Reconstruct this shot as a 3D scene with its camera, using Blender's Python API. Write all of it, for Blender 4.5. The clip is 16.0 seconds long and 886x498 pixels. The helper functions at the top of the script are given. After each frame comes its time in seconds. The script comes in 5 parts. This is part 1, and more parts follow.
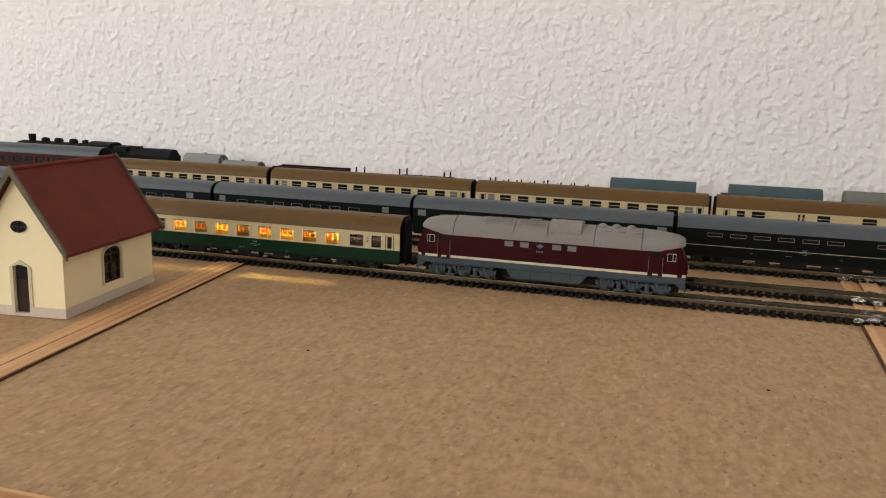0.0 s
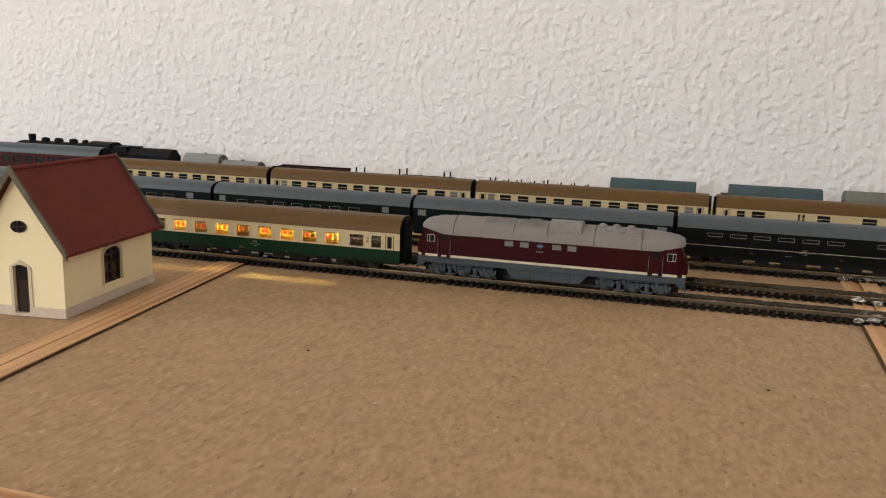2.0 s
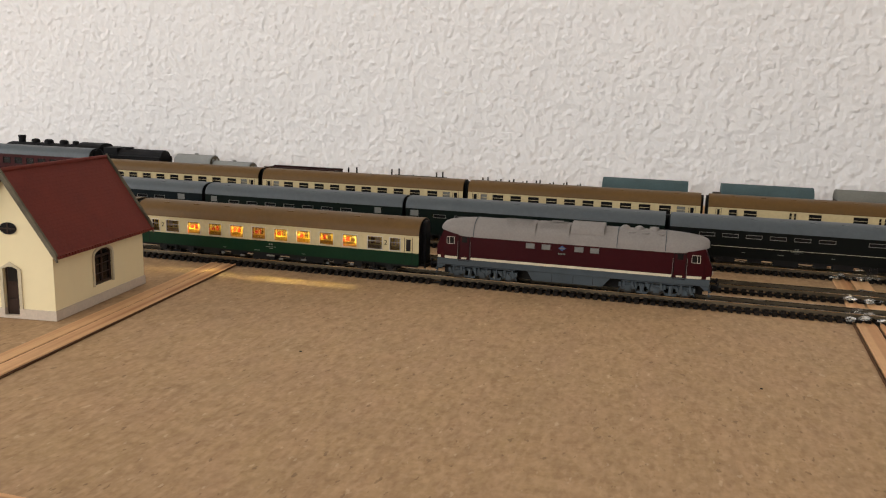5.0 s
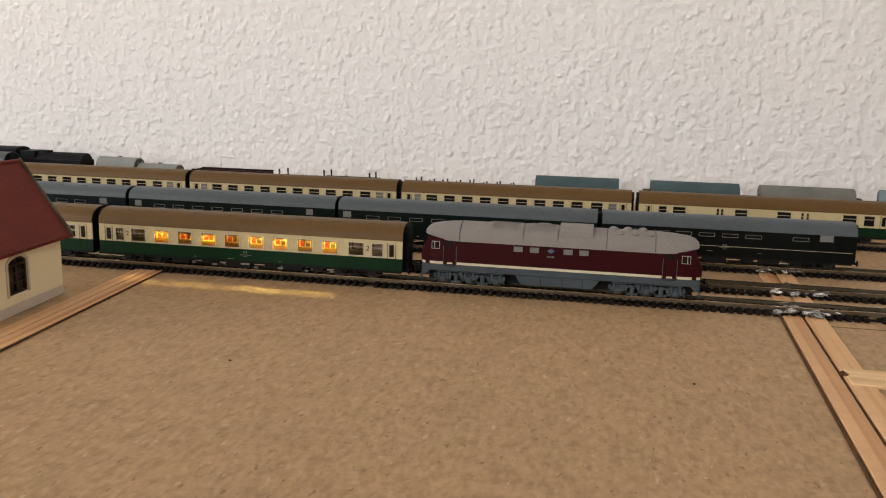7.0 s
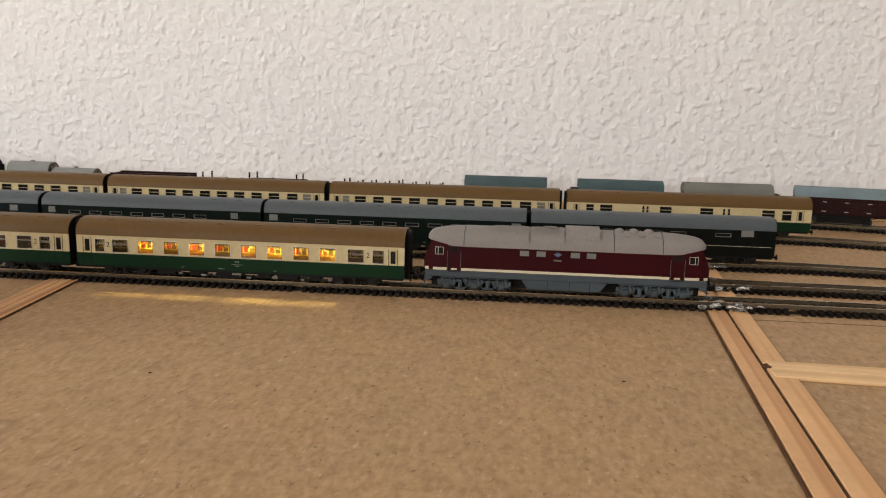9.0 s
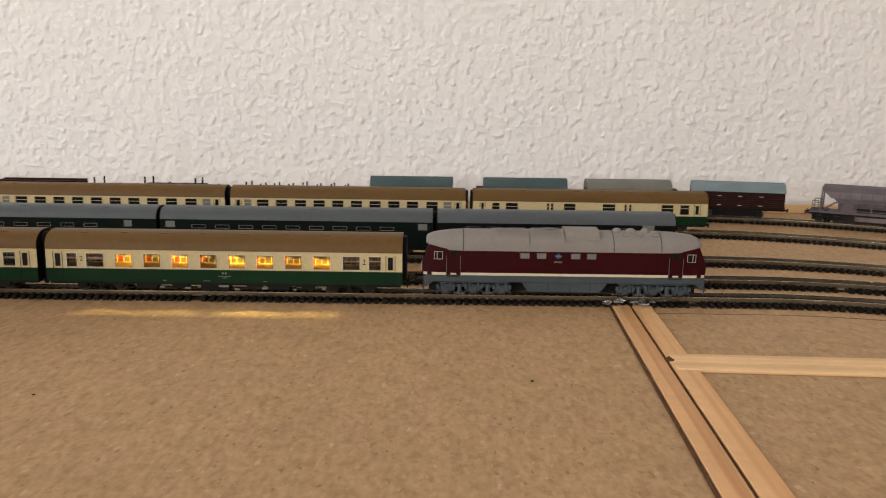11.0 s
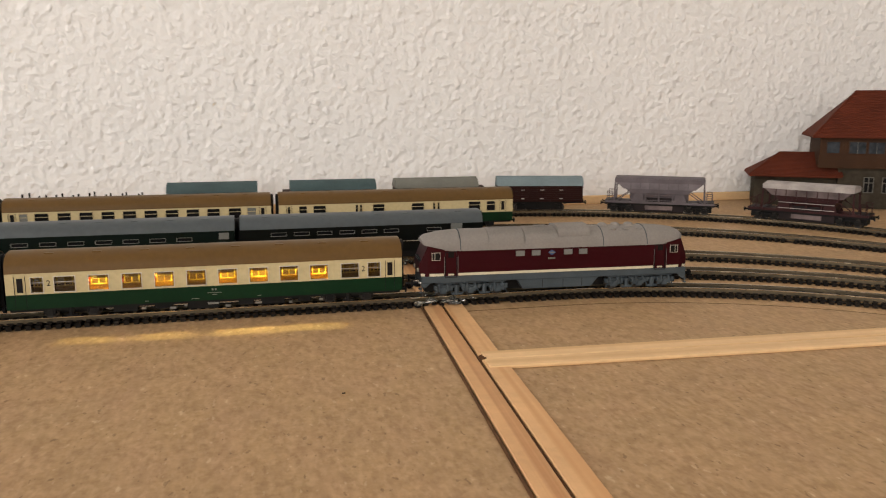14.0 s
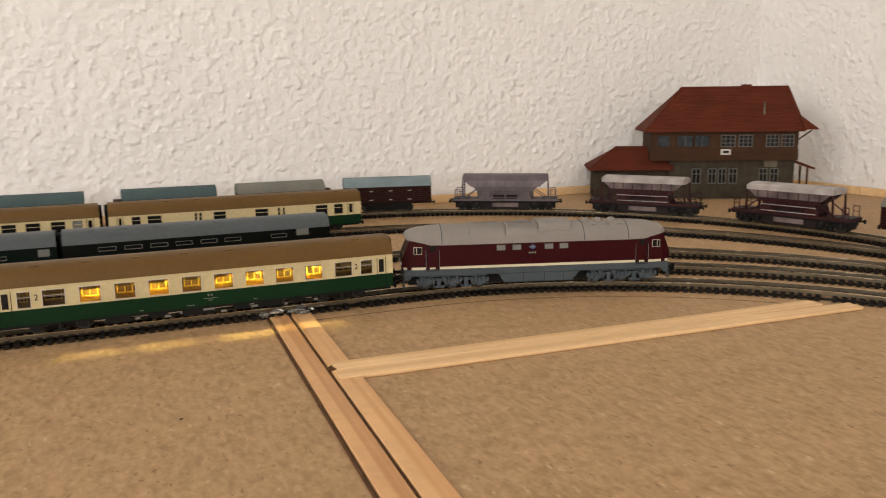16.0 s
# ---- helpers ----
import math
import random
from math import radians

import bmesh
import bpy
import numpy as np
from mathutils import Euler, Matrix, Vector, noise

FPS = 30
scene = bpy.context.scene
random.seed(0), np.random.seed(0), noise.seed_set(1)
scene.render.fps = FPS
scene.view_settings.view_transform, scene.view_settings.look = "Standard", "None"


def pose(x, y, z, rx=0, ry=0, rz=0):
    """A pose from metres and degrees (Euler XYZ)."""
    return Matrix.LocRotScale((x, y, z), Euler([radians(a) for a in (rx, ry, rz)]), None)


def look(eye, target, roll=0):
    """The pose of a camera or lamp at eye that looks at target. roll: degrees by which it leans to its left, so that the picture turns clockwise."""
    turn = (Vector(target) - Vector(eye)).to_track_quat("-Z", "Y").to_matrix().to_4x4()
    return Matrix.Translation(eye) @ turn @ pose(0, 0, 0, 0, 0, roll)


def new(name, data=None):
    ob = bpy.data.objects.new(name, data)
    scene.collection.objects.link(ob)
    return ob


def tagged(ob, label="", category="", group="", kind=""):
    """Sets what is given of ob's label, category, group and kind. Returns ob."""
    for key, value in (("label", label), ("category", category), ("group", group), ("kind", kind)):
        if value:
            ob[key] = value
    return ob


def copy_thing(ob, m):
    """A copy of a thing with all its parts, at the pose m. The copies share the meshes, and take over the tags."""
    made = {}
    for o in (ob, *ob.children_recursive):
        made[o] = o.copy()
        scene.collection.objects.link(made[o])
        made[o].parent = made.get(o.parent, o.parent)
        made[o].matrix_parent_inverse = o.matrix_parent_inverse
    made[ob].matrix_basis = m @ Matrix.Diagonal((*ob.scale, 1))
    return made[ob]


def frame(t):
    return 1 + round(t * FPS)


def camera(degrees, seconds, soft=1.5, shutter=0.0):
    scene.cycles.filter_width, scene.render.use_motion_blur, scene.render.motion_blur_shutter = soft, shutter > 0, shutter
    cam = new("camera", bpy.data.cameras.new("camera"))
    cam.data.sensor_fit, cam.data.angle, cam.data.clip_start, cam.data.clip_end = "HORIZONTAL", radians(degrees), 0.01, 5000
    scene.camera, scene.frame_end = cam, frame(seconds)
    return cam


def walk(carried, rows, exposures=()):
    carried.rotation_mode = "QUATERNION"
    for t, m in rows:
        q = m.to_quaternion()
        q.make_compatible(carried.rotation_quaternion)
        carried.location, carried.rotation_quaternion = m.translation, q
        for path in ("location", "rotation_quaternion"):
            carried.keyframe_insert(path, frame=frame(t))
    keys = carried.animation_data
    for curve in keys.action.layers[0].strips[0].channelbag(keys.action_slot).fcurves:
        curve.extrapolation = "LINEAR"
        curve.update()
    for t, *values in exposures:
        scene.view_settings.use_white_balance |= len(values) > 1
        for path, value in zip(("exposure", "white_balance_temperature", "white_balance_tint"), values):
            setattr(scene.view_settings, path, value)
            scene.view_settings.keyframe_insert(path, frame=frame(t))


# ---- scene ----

# ================= camera =================
cam = camera(57.2, 16.0, 1.1, 0.5)
# seconds, eye x y z, pitch, roll, yaw
PATH = [
    (0, 0.1802, -0.4809, 0.1172, 16.204, -10.898, 1.806),
    (3.2, 0.1802, -0.4809, 0.1172, 16.204, -10.898, 1.806),
    (4.3, 0.1802, -0.4809, 0.1172, 16.204, -10.898, 1.806),
    (5.5, 0.1798, -0.4787, 0.1168, 14.698, -10.833, 1.554),
    (6, 0.1798, -0.4769, 0.1169, 13.423, -10.825, 1.533),
    (6.5, 0.1794, -0.4753, 0.1171, 12.332, -10.828, 1.542),
    (7, 0.1797, -0.4739, 0.1170, 11.085, -10.792, 1.443),
    (7.5, 0.1797, -0.4725, 0.1173, 9.707, -10.793, 1.414),
    (8, 0.1799, -0.4709, 0.1169, 8.577, -10.735, 1.343),
    (10.5, 0.1815, -0.4631, 0.1175, 1.663, -10.676, 0.968),
    (11, 0.1825, -0.4606, 0.1172, -0.210, -10.612, 0.812),
    (11.5, 0.1842, -0.4571, 0.1165, -2.389, -10.548, 0.625),
    (12, 0.1854, -0.4545, 0.1169, -4.831, -10.557, 0.505),
    (12.5, 0.1862, -0.4523, 0.1168, -7.151, -10.533, 0.394),
    (13, 0.1877, -0.4500, 0.1163, -9.217, -10.470, 0.292),
    (13.5, 0.1884, -0.4481, 0.1167, -11.230, -10.510, 0.189),
    (14, 0.1896, -0.4457, 0.1165, -13.259, -10.492, 0.075),
    (14.5, 0.1913, -0.4429, 0.1161, -15.486, -10.463, -0.110),
    (15, 0.1933, -0.4400, 0.1157, -18.069, -10.437, -0.326),
    (15.5, 0.1950, -0.4369, 0.1154, -20.822, -10.424, -0.433),
    (16, 0.1973, -0.4346, 0.1156, -23.654, -10.470, -0.682),
]
walk(cam, [(t, pose(x, y, z, 90, 0, yaw) @ pose(0, 0, 0, pitch, 0, 0) @ pose(0, 0, 0, 0, 0, roll))
           for t, x, y, z, yaw, pitch, roll in PATH],
     exposures=[(0, -0.24, 6400, 10), (4, -0.25, 6420, 10), (8, -0.17, 6540, 11), (11, -0.13, 6660, 11), (13.5, -0.09, 6800, 11), (16, 0.0, 6970, 11)])

# ================= light =================
world = bpy.data.worlds.new("sky")
scene.world = world
world.use_nodes = True
wn = world.node_tree.nodes
sky = wn.new("ShaderNodeTexSky")
sky.sky_type, sky.sun_disc = "NISHITA", False
sky.sun_elevation, sky.sun_rotation = radians(32), radians(250)
world.node_tree.links.new(sky.outputs[0], wn["Background"].inputs[0])
wn["Background"].inputs[1].default_value = 0.1

# room: layout board at z = 0, room floor 0.8 m below it
RX0, RX1, RY0, RY1, RZ0, RZ1 = -2.3, 1.03, -2.6, 0.41, -0.8, 1.7
WIN = (-1.85, 0.05, 0.0, 1.35)      # window in the south wall: x0, x1, z0, z1
WINW = (-1.9, -0.5, 0.05, 1.35)        # window in the west wall: y0, y1, z0, z1


def area(name, m, w, h, watts, colour):
    d = bpy.data.lights.new(name, "AREA")
    d.shape, d.size, d.size_y, d.energy, d.color = "RECTANGLE", w, h, watts, colour
    o = new(name, d)
    o.matrix_world = m
    return o


area("window_daylight", look((RX0 + 0.02, -1.2, 0.7), (0.0, 0.0, 0.2)), 1.3, 1.25, 36, (1.0, 0.99, 0.98))
area("window_daylight", look((-0.9, RY0 + 0.02, 0.68), (0.1, 0.0, 0.1)), 1.8, 1.25, 33, (1.0, 0.945, 0.87))

# ================= materials =================


def mat(name, colour, rough=0.5, metal=0.0, var=0.12, scale=60.0, bump=0.0, bscale=400.0, fine=0.06, glow=None, spec=0.10, obj=False):
    m = bpy.data.materials.new(name)
    m.use_nodes = True
    n, l = m.node_tree.nodes, m.node_tree.links
    b = n["Principled BSDF"]
    b.inputs["Roughness"].default_value, b.inputs["Metallic"].default_value = rough, metal
    b.inputs["Specular IOR Level"].default_value = spec
    co = n.new("ShaderNodeTexCoord")
    big, small = n.new("ShaderNodeTexNoise"), n.new("ShaderNodeTexNoise")
    big.inputs["Scale"].default_value, small.inputs["Scale"].default_value = scale, scale * 14
    big.inputs["Detail"].default_value = 4
    for q in (big, small):
        l.new(co.outputs["Object"], q.inputs["Vector"])
    mr = n.new("ShaderNodeMapRange")
    mr.inputs["From Min"].default_value, mr.inputs["From Max"].default_value = 0.3, 0.7
    mr.inputs["To Min"].default_value, mr.inputs["To Max"].default_value = 1 - var, 1 + var
    l.new(big.outputs["Fac"], mr.inputs["Value"])
    mr2 = n.new("ShaderNodeMapRange")
    mr2.inputs["From Min"].default_value, mr2.inputs["From Max"].default_value = 0.3, 0.7
    mr2.inputs["To Min"].default_value, mr2.inputs["To Max"].default_value = 1 - fine, 1 + fine
    l.new(small.outputs["Fac"], mr2.inputs["Value"])
    mul = n.new("ShaderNodeMath")
    mul.operation = "MULTIPLY"
    l.new(mr.outputs[0], mul.inputs[0]), l.new(mr2.outputs[0], mul.inputs[1])
    last = mul
    if obj:
        oi, mr3, mu = n.new("ShaderNodeObjectInfo"), n.new("ShaderNodeMapRange"), n.new("ShaderNodeMath")
        mr3.inputs["To Min"].default_value, mr3.inputs["To Max"].default_value = 0.75, 1.3
        mu.operation = "MULTIPLY"
        l.new(oi.outputs["Random"], mr3.inputs["Value"])
        l.new(mr3.outputs[0], mu.inputs[0]), l.new(mul.outputs[0], mu.inputs[1])
        last = mu
    vm = n.new("ShaderNodeVectorMath")
    vm.operation = "SCALE"
    vm.inputs[0].default_value = colour
    l.new(last.outputs[0], vm.inputs["Scale"])
    l.new(vm.outputs[0], b.inputs["Base Color"])
    rr = n.new("ShaderNodeMapRange")
    rr.inputs["To Min"].default_value, rr.inputs["To Max"].default_value = max(rough - 0.1, 0.03), min(rough + 0.1, 1)
    l.new(big.outputs["Fac"], rr.inputs["Value"]), l.new(rr.outputs[0], b.inputs["Roughness"])
    if bump:
        bt, bn = n.new("ShaderNodeTexNoise"), n.new("ShaderNodeBump")
        bt.inputs["Scale"].default_value, bt.inputs["Detail"].default_value = bscale, 3
        bn.inputs["Strength"].default_value, bn.inputs["Distance"].default_value = 1.0, bump
        l.new(co.outputs["Object"], bt.inputs["Vector"])
        l.new(bt.outputs["Fac"], bn.inputs["Height"]), l.new(bn.outputs[0], b.inputs["Normal"])
    if glow:
        b.inputs["Emission Color"].default_value = (*glow[:3], 1)
        b.inputs["Emission Strength"].default_value = glow[3]
    return m


def glass(name, colour, rough, mixin):
    m = bpy.data.materials.new(name)
    m.use_nodes = True
    n, l = m.node_tree.nodes, m.node_tree.links
    tr, gl, mx = n.new("ShaderNodeBsdfTransparent"), n.new("ShaderNodeBsdfGlossy"), n.new("ShaderNodeMixShader")
    tr.inputs[0].default_value, gl.inputs["Roughness"].default_value = (*colour, 1), rough
    mx.inputs[0].default_value = mixin
    l.new(tr.outputs[0], mx.inputs[1]), l.new(gl.outputs[0], mx.inputs[2])
    l.new(mx.outputs[0], n["Material Output"].inputs[0])
    return m


def wallpaper():
    m = mat("woodchip_wallpaper", (0.80, 0.787, 0.782), 0.85, 0, 0.025, 3, 0, 1, 0.01)
    n, l = m.node_tree.nodes, m.node_tree.links
    co, b = n["Texture Coordinate"], n["Principled BSDF"]
    hgt = None
    for sc, amt, lo, hi in ((112, 0.85, 0.25, 0.85), (215, 0.24, 0.30, 0.80), (150, 0.60, 0.50, 0.80), (50, 0.45, 0.25, 0.85)):
        t, r, s = n.new("ShaderNodeTexNoise"), n.new("ShaderNodeMapRange"), n.new("ShaderNodeMath")
        t.inputs["Scale"].default_value, t.inputs["Detail"].default_value = sc, 0.6
        t.inputs["Distortion"].default_value = 0.0
        r.inputs["From Min"].default_value, r.inputs["From Max"].default_value = lo, hi
        r.interpolation_type = "SMOOTHSTEP"
        l.new(co.outputs["Object"], t.inputs["Vector"]), l.new(t.outputs["Fac"], r.inputs["Value"])
        s.operation = "MULTIPLY_ADD"
        s.inputs[1].default_value = amt
        l.new(r.outputs[0], s.inputs[0])
        if hgt:
            l.new(hgt.outputs[0], s.inputs[2])
        else:
            s.inputs[2].default_value = 0
        hgt = s
    bn = n.new("ShaderNodeBump")
    bn.inputs["Strength"].default_value, bn.inputs["Distance"].default_value = 0.85, 0.0016
    l.new(hgt.outputs[0], bn.inputs["Height"]), l.new(bn.outputs[0], b.inputs["Normal"])
    return m


def fibreboard():
    m = mat("fibreboard", (0.390, 0.250, 0.132), 0.6, 0, 0.08, 34, 0.00004, 500, 0.12)
    n, l = m.node_tree.nodes, m.node_tree.links
    co, b = n["Texture Coordinate"], n["Principled BSDF"]
    src = b.inputs["Base Color"].links[0].from_socket
    for sc, lo, hi, col in ((55, 0.42, 0.66, (0.45, 0.275, 0.17, 1)), (38, 0.45, 0.75, (0.38, 0.26, 0.125, 1)), (300, 0.46, 0.66, (0.55, 0.375, 0.225, 1)), (260, 0.48, 0.66, (0.25, 0.148, 0.073, 1)), (150, 0.45, 0.62, (0.49, 0.325, 0.18, 1)), (120, 0.50, 0.66, (0.27, 0.165, 0.085, 1)), (230, 0.66, 0.72, (0.72, 0.56, 0.38, 1)), (270, 0.66, 0.71, (0.10, 0.06, 0.03, 1))):
        mp, t, r, x = n.new("ShaderNodeMapping"), n.new("ShaderNodeTexNoise"), n.new("ShaderNodeMapRange"), n.new("ShaderNodeMix")
        mp.inputs["Location"].default_value = (sc * 0.01, sc * 0.02, 0)
        mp.inputs["Scale"].default_value = (1.35, 0.6, 1)
        t.inputs["Scale"].default_value, t.inputs["Detail"].default_value = sc, 2
        r.inputs["From Min"].default_value, r.inputs["From Max"].default_value = lo, hi
        r.inputs["To Max"].default_value = 0.30 if sc < 250 else 0.42
        x.data_type = "RGBA"
        x.inputs["B"].default_value = col
        for so in x.inputs:
            if so.name == "B" and so.type == "RGBA":
                so.default_value = col
        l.new(co.outputs["Object"], mp.inputs[0]), l.new(mp.outputs[0], t.inputs["Vector"]), l.new(t.outputs["Fac"], r.inputs["Value"])
        l.new(r.outputs[0], x.inputs[0])
        a = [so for so in x.inputs if so.name == "A" and so.type == "RGBA"][0]
        l.new(src, a)
        src = [so for so in x.outputs if so.type == "RGBA"][0]
    l.new(src, b.inputs["Base Color"])
    return m


def pine(name, c0, c1, scale=1.0):
    """Pine wood with grain along the piece's own x axis."""
    m = mat(name, c0, 0.55, 0, 0.08, 20, 0, 1, 0.04)
    n, l = m.node_tree.nodes, m.node_tree.links
    co, b = n["Texture Coordinate"], n["Principled BSDF"]
    src = b.inputs["Base Color"].links[0].from_socket
    mp, t, r, x = n.new("ShaderNodeMapping"), n.new("ShaderNodeTexNoise"), n.new("ShaderNodeMapRange"), n.new("ShaderNodeMix")
    oi, va = n.new("ShaderNodeObjectInfo"), n.new("ShaderNodeVectorMath")
    mp.inputs["Scale"].default_value = (4 * scale, 260 * scale, 100 * scale)
    t.inputs["Scale"].default_value, t.inputs["Detail"].default_value, t.inputs["Distortion"].default_value = 1.0, 3, 0.4
    r.inputs["From Min"].default_value, r.inputs["From Max"].default_value, r.inputs["To Max"].default_value = 0.45, 0.62, 0.8
    x.data_type = "RGBA"
    [so for so in x.inputs if so.name == "B" and so.type == "RGBA"][0].default_value = (*c1, 1)
    va.operation = "ADD"
    l.new(co.outputs["Object"], va.inputs[0]), l.new(oi.outputs["Random"], va.inputs[1])
    l.new(va.outputs[0], mp.inputs[0]), l.new(mp.outputs[0], t.inputs["Vector"]), l.new(t.outputs["Fac"], r.inputs["Value"]), l.new(r.outputs[0], x.inputs[0])
    l.new(src, [so for so in x.inputs if so.name == "A" and so.type == "RGBA"][0])
    l.new([so for so in x.outputs if so.type == "RGBA"][0], b.inputs["Base Color"])
    return m


WALL = wallpaper()
BOARD = fibreboard()
PINE = pine("pine_lath", (0.64, 0.375, 0.19), (0.34, 0.135, 0.05), 0.6)
PINE_ORANGE = pine("orange_pine_lath", (0.68, 0.41, 0.21), (0.58, 0.31, 0.14), 0.6)
PINE_PALE = pine("pale_pine_lath", (0.74, 0.50, 0.275), (0.62, 0.39, 0.20), 0.6)
CEIL = mat("white_ceiling_paint", (0.8, 0.79, 0.76), 0.9)
PARQUET = mat("brown_room_floor", (0.25, 0.16, 0.09), 0.5, 0, 0.2, 4)
WHITE = mat("white_frame_paint", (0.8, 0.8, 0.78), 0.4)
PANE = glass("window_glass", (0.97, 0.98, 0.98), 0.02, 0.06)
COACH_PANE = glass("coach_window_glass", (0.93, 0.92, 0.88), 0.08, 0.05)
RAIL = mat("weathered_rail", (0.105, 0.083, 0.055), 0.42, 0.3, 0.25, 60)
RAILTOP = mat("polished_rail_head", (0.44, 0.37, 0.27), 0.24, 1.0, 0.25, 90)
SLEEPER = mat("dark_brown_sleeper_plastic", (0.011, 0.008, 0.006), 0.6, 0, 0.2, 90, 0.0001, 900, obj=True)
BLACK = mat("black_plastic", (0.008, 0.008, 0.009), 0.55, 0, 0.2, 120)
UNDER = mat("dark_underframe_plastic", (0.010, 0.0095, 0.0095), 0.6, 0, 0.25, 120)
STEEL = mat("blackened_wheel_steel", (0.05, 0.045, 0.04), 0.45, 0.5, 0.2, 200)
SILVER = mat("silver_window_frame", (0.50, 0.47, 0.40), 0.4, 0.3, 0.05, 200)
DULLPRINT = mat("dull_grey_printing", (0.16, 0.17, 0.14), 0.5, 0, 0.05)
WHITELINE = mat("white_printing", (0.52, 0.51, 0.47), 0.5, 0, 0.03)
CREAM = mat("cream_coach_paint", (0.50, 0.42, 0.245), 0.4, 0, 0.03, 30)
GREEN = mat("green_coach_paint", (0.0038, 0.0225, 0.0085), 0.4, 0, 0.06, 30)
ROOFBROWN = mat("brown_coach_roof", (0.112, 0.061, 0.018), 0.45, 0, 0.08, 25, spec=0.18)
ROOFGREY = mat("blue_grey_coach_roof", (0.072, 0.084, 0.092), 0.45, 0, 0.08, 25, spec=0.25)
DKGREEN = mat("dark_green_coach_paint", (0.0022, 0.0062, 0.0045), 0.4, 0, 0.08, 30)
BLKGREEN = mat("black_green_coach_paint", (0.0030, 0.0038, 0.0032), 0.4, 0, 0.08, 30)
DKBLUE = mat("dark_teal_coach_paint", (0.003, 0.0065, 0.008), 0.4, 0, 0.08, 30)
DKRED = mat("dark_red_coach_paint", (0.04, 0.0065, 0.007), 0.4, 0, 0.08, 30)
LOCORED = mat("wine_red_locomotive_paint", (0.030, 0.0022, 0.0040), 0.4, 0, 0.05, 40)
LOCOROOF = mat("pale_grey_locomotive_roof", (0.215, 0.196, 0.182), 0.5, 0, 0.05, 60)
LOCOGREY = mat("blue_grey_locomotive_frame", (0.055, 0.068, 0.078), 0.55, 0, 0.12, 90, 0.0001, 800)
IVORY = mat("ivory_stripe_paint", (0.56, 0.51, 0.38), 0.4, 0, 0.03)
SEATRED = mat("red_compartment_seat", (0.36, 0.03, 0.012), 0.6, 0, 0.1)
INSIDE = mat("beige_compartment_wall", (0.16, 0.10, 0.036), 0.6, 0, 0.06)
LED = mat("warm_light_strip", (0.9, 0.7, 0.3), 0.5, 0, 0, 1, glow=(1.0, 0.85, 0.27, 1700.0))
# pale backlit band low in the windows, added also to narrow the light patches
SILL = bpy.data.materials.new("milky_window_light_stop")
SILL.use_nodes = True
stl = SILL.node_tree.nodes.new("ShaderNodeBsdfTranslucent")
stl.inputs[0].default_value = (0.36, 0.25, 0.075, 1)
SILL.node_tree.links.new(stl.outputs[0], SILL.node_tree.nodes["Material Output"].inputs[0])
# clear inserts whose lamp-lit yellow glow is put into a translucent colour
GUIDE = bpy.data.materials.new("glow_tinted_window_insert")
GUIDE.use_nodes = True
gtr = GUIDE.node_tree.nodes.new("ShaderNodeBsdfTranslucent")
gtr.inputs[0].default_value = (0.62, 0.46, 0.10, 1)
GUIDE.node_tree.links.new(gtr.outputs[0], GUIDE.node_tree.nodes["Material Output"].inputs[0])
DARKGLASS = mat("dark_cab_glass", (0.010, 0.010, 0.011), 0.15, 0, 0.1, spec=0.3)
MILKGLASS = mat("milky_machine_room_glass", (0.17, 0.175, 0.165), 0.25, 0, 0.08, spec=0.3)
EMBLEM = mat("blue_emblem_enamel", (0.05, 0.09, 0.20), 0.4, 0, 0.02)
SILVERDIM = mat("dull_window_frame", (0.19, 0.185, 0.17), 0.45, 0.2, 0.06, 200)
HOUSECREAM = mat("cream_card_house_wall", (0.82, 0.715, 0.46), 0.7, 0, 0.015, 12, fine=0.012)
HOUSEBASE = mat("grey_pink_plinth", (0.58, 0.49, 0.40), 0.8, 0, 0.06, 60)
HOUSEROOF = mat("dark_red_tile_roof", (0.150, 0.033, 0.024), 0.66, 0, 0.10, 60, 0.0001, 500)
VERGE = mat("weathered_grey_verge", (0.12, 0.105, 0.075), 0.8, 0, 0.35, 90)
STONETRIM = mat("pale_stone_surround", (0.55, 0.48, 0.34), 0.8, 0, 0.08, 80)
DOORBROWN = mat("dark_brown_door", (0.04, 0.024, 0.018), 0.5, 0, 0.15, 80)
BOXROOF = mat("brick_red_roof_tiles", (0.088, 0.020, 0.010), 0.7, 0, 0.14, 45, 0.0003, 500)
BOXWOOD = mat("brown_timber_cladding", (0.050, 0.024, 0.013), 0.65, 0, 0.18, 60)
BOXSTONE = mat("grey_brown_rubble_wall", (0.046, 0.038, 0.028), 0.85, 0, 0.3, 120, 0.0005, 300)
WINBAR = mat("dull_grey_glazing_bars", (0.13, 0.125, 0.115), 0.6, 0, 0.1, 80)
# opaque panes; the pale mottled reflection is put into their base colour
BOXPANE = mat("painted_reflection_panes", (0.032, 0.038, 0.046), 0.2, 0, 0.5, 160)
WAGONBROWN = mat("brown_wagon_planks", (0.023, 0.0070, 0.0058), 0.55, 0, 0.18, 60)
WAGONTEAL = mat("teal_grey_wagon_roof", (0.062, 0.095, 0.10), 0.6, 0, 0.1, 40)
WAGONPALE = mat("pale_grey_wagon_roof", (0.165, 0.165, 0.145), 0.6, 0, 0.1, 40)
WAGONBLUE = mat("light_blue_grey_wagon_roof", (0.17, 0.22, 0.24), 0.6, 0, 0.1, 40)
HOPGREY = mat("grey_hopper_steel", (0.115, 0.098, 0.108), 0.5, 0, 0.2, 60)
HOPDARK = mat("dark_hopper_steel", (0.018, 0.013, 0.014), 0.5, 0, 0.2, 60)
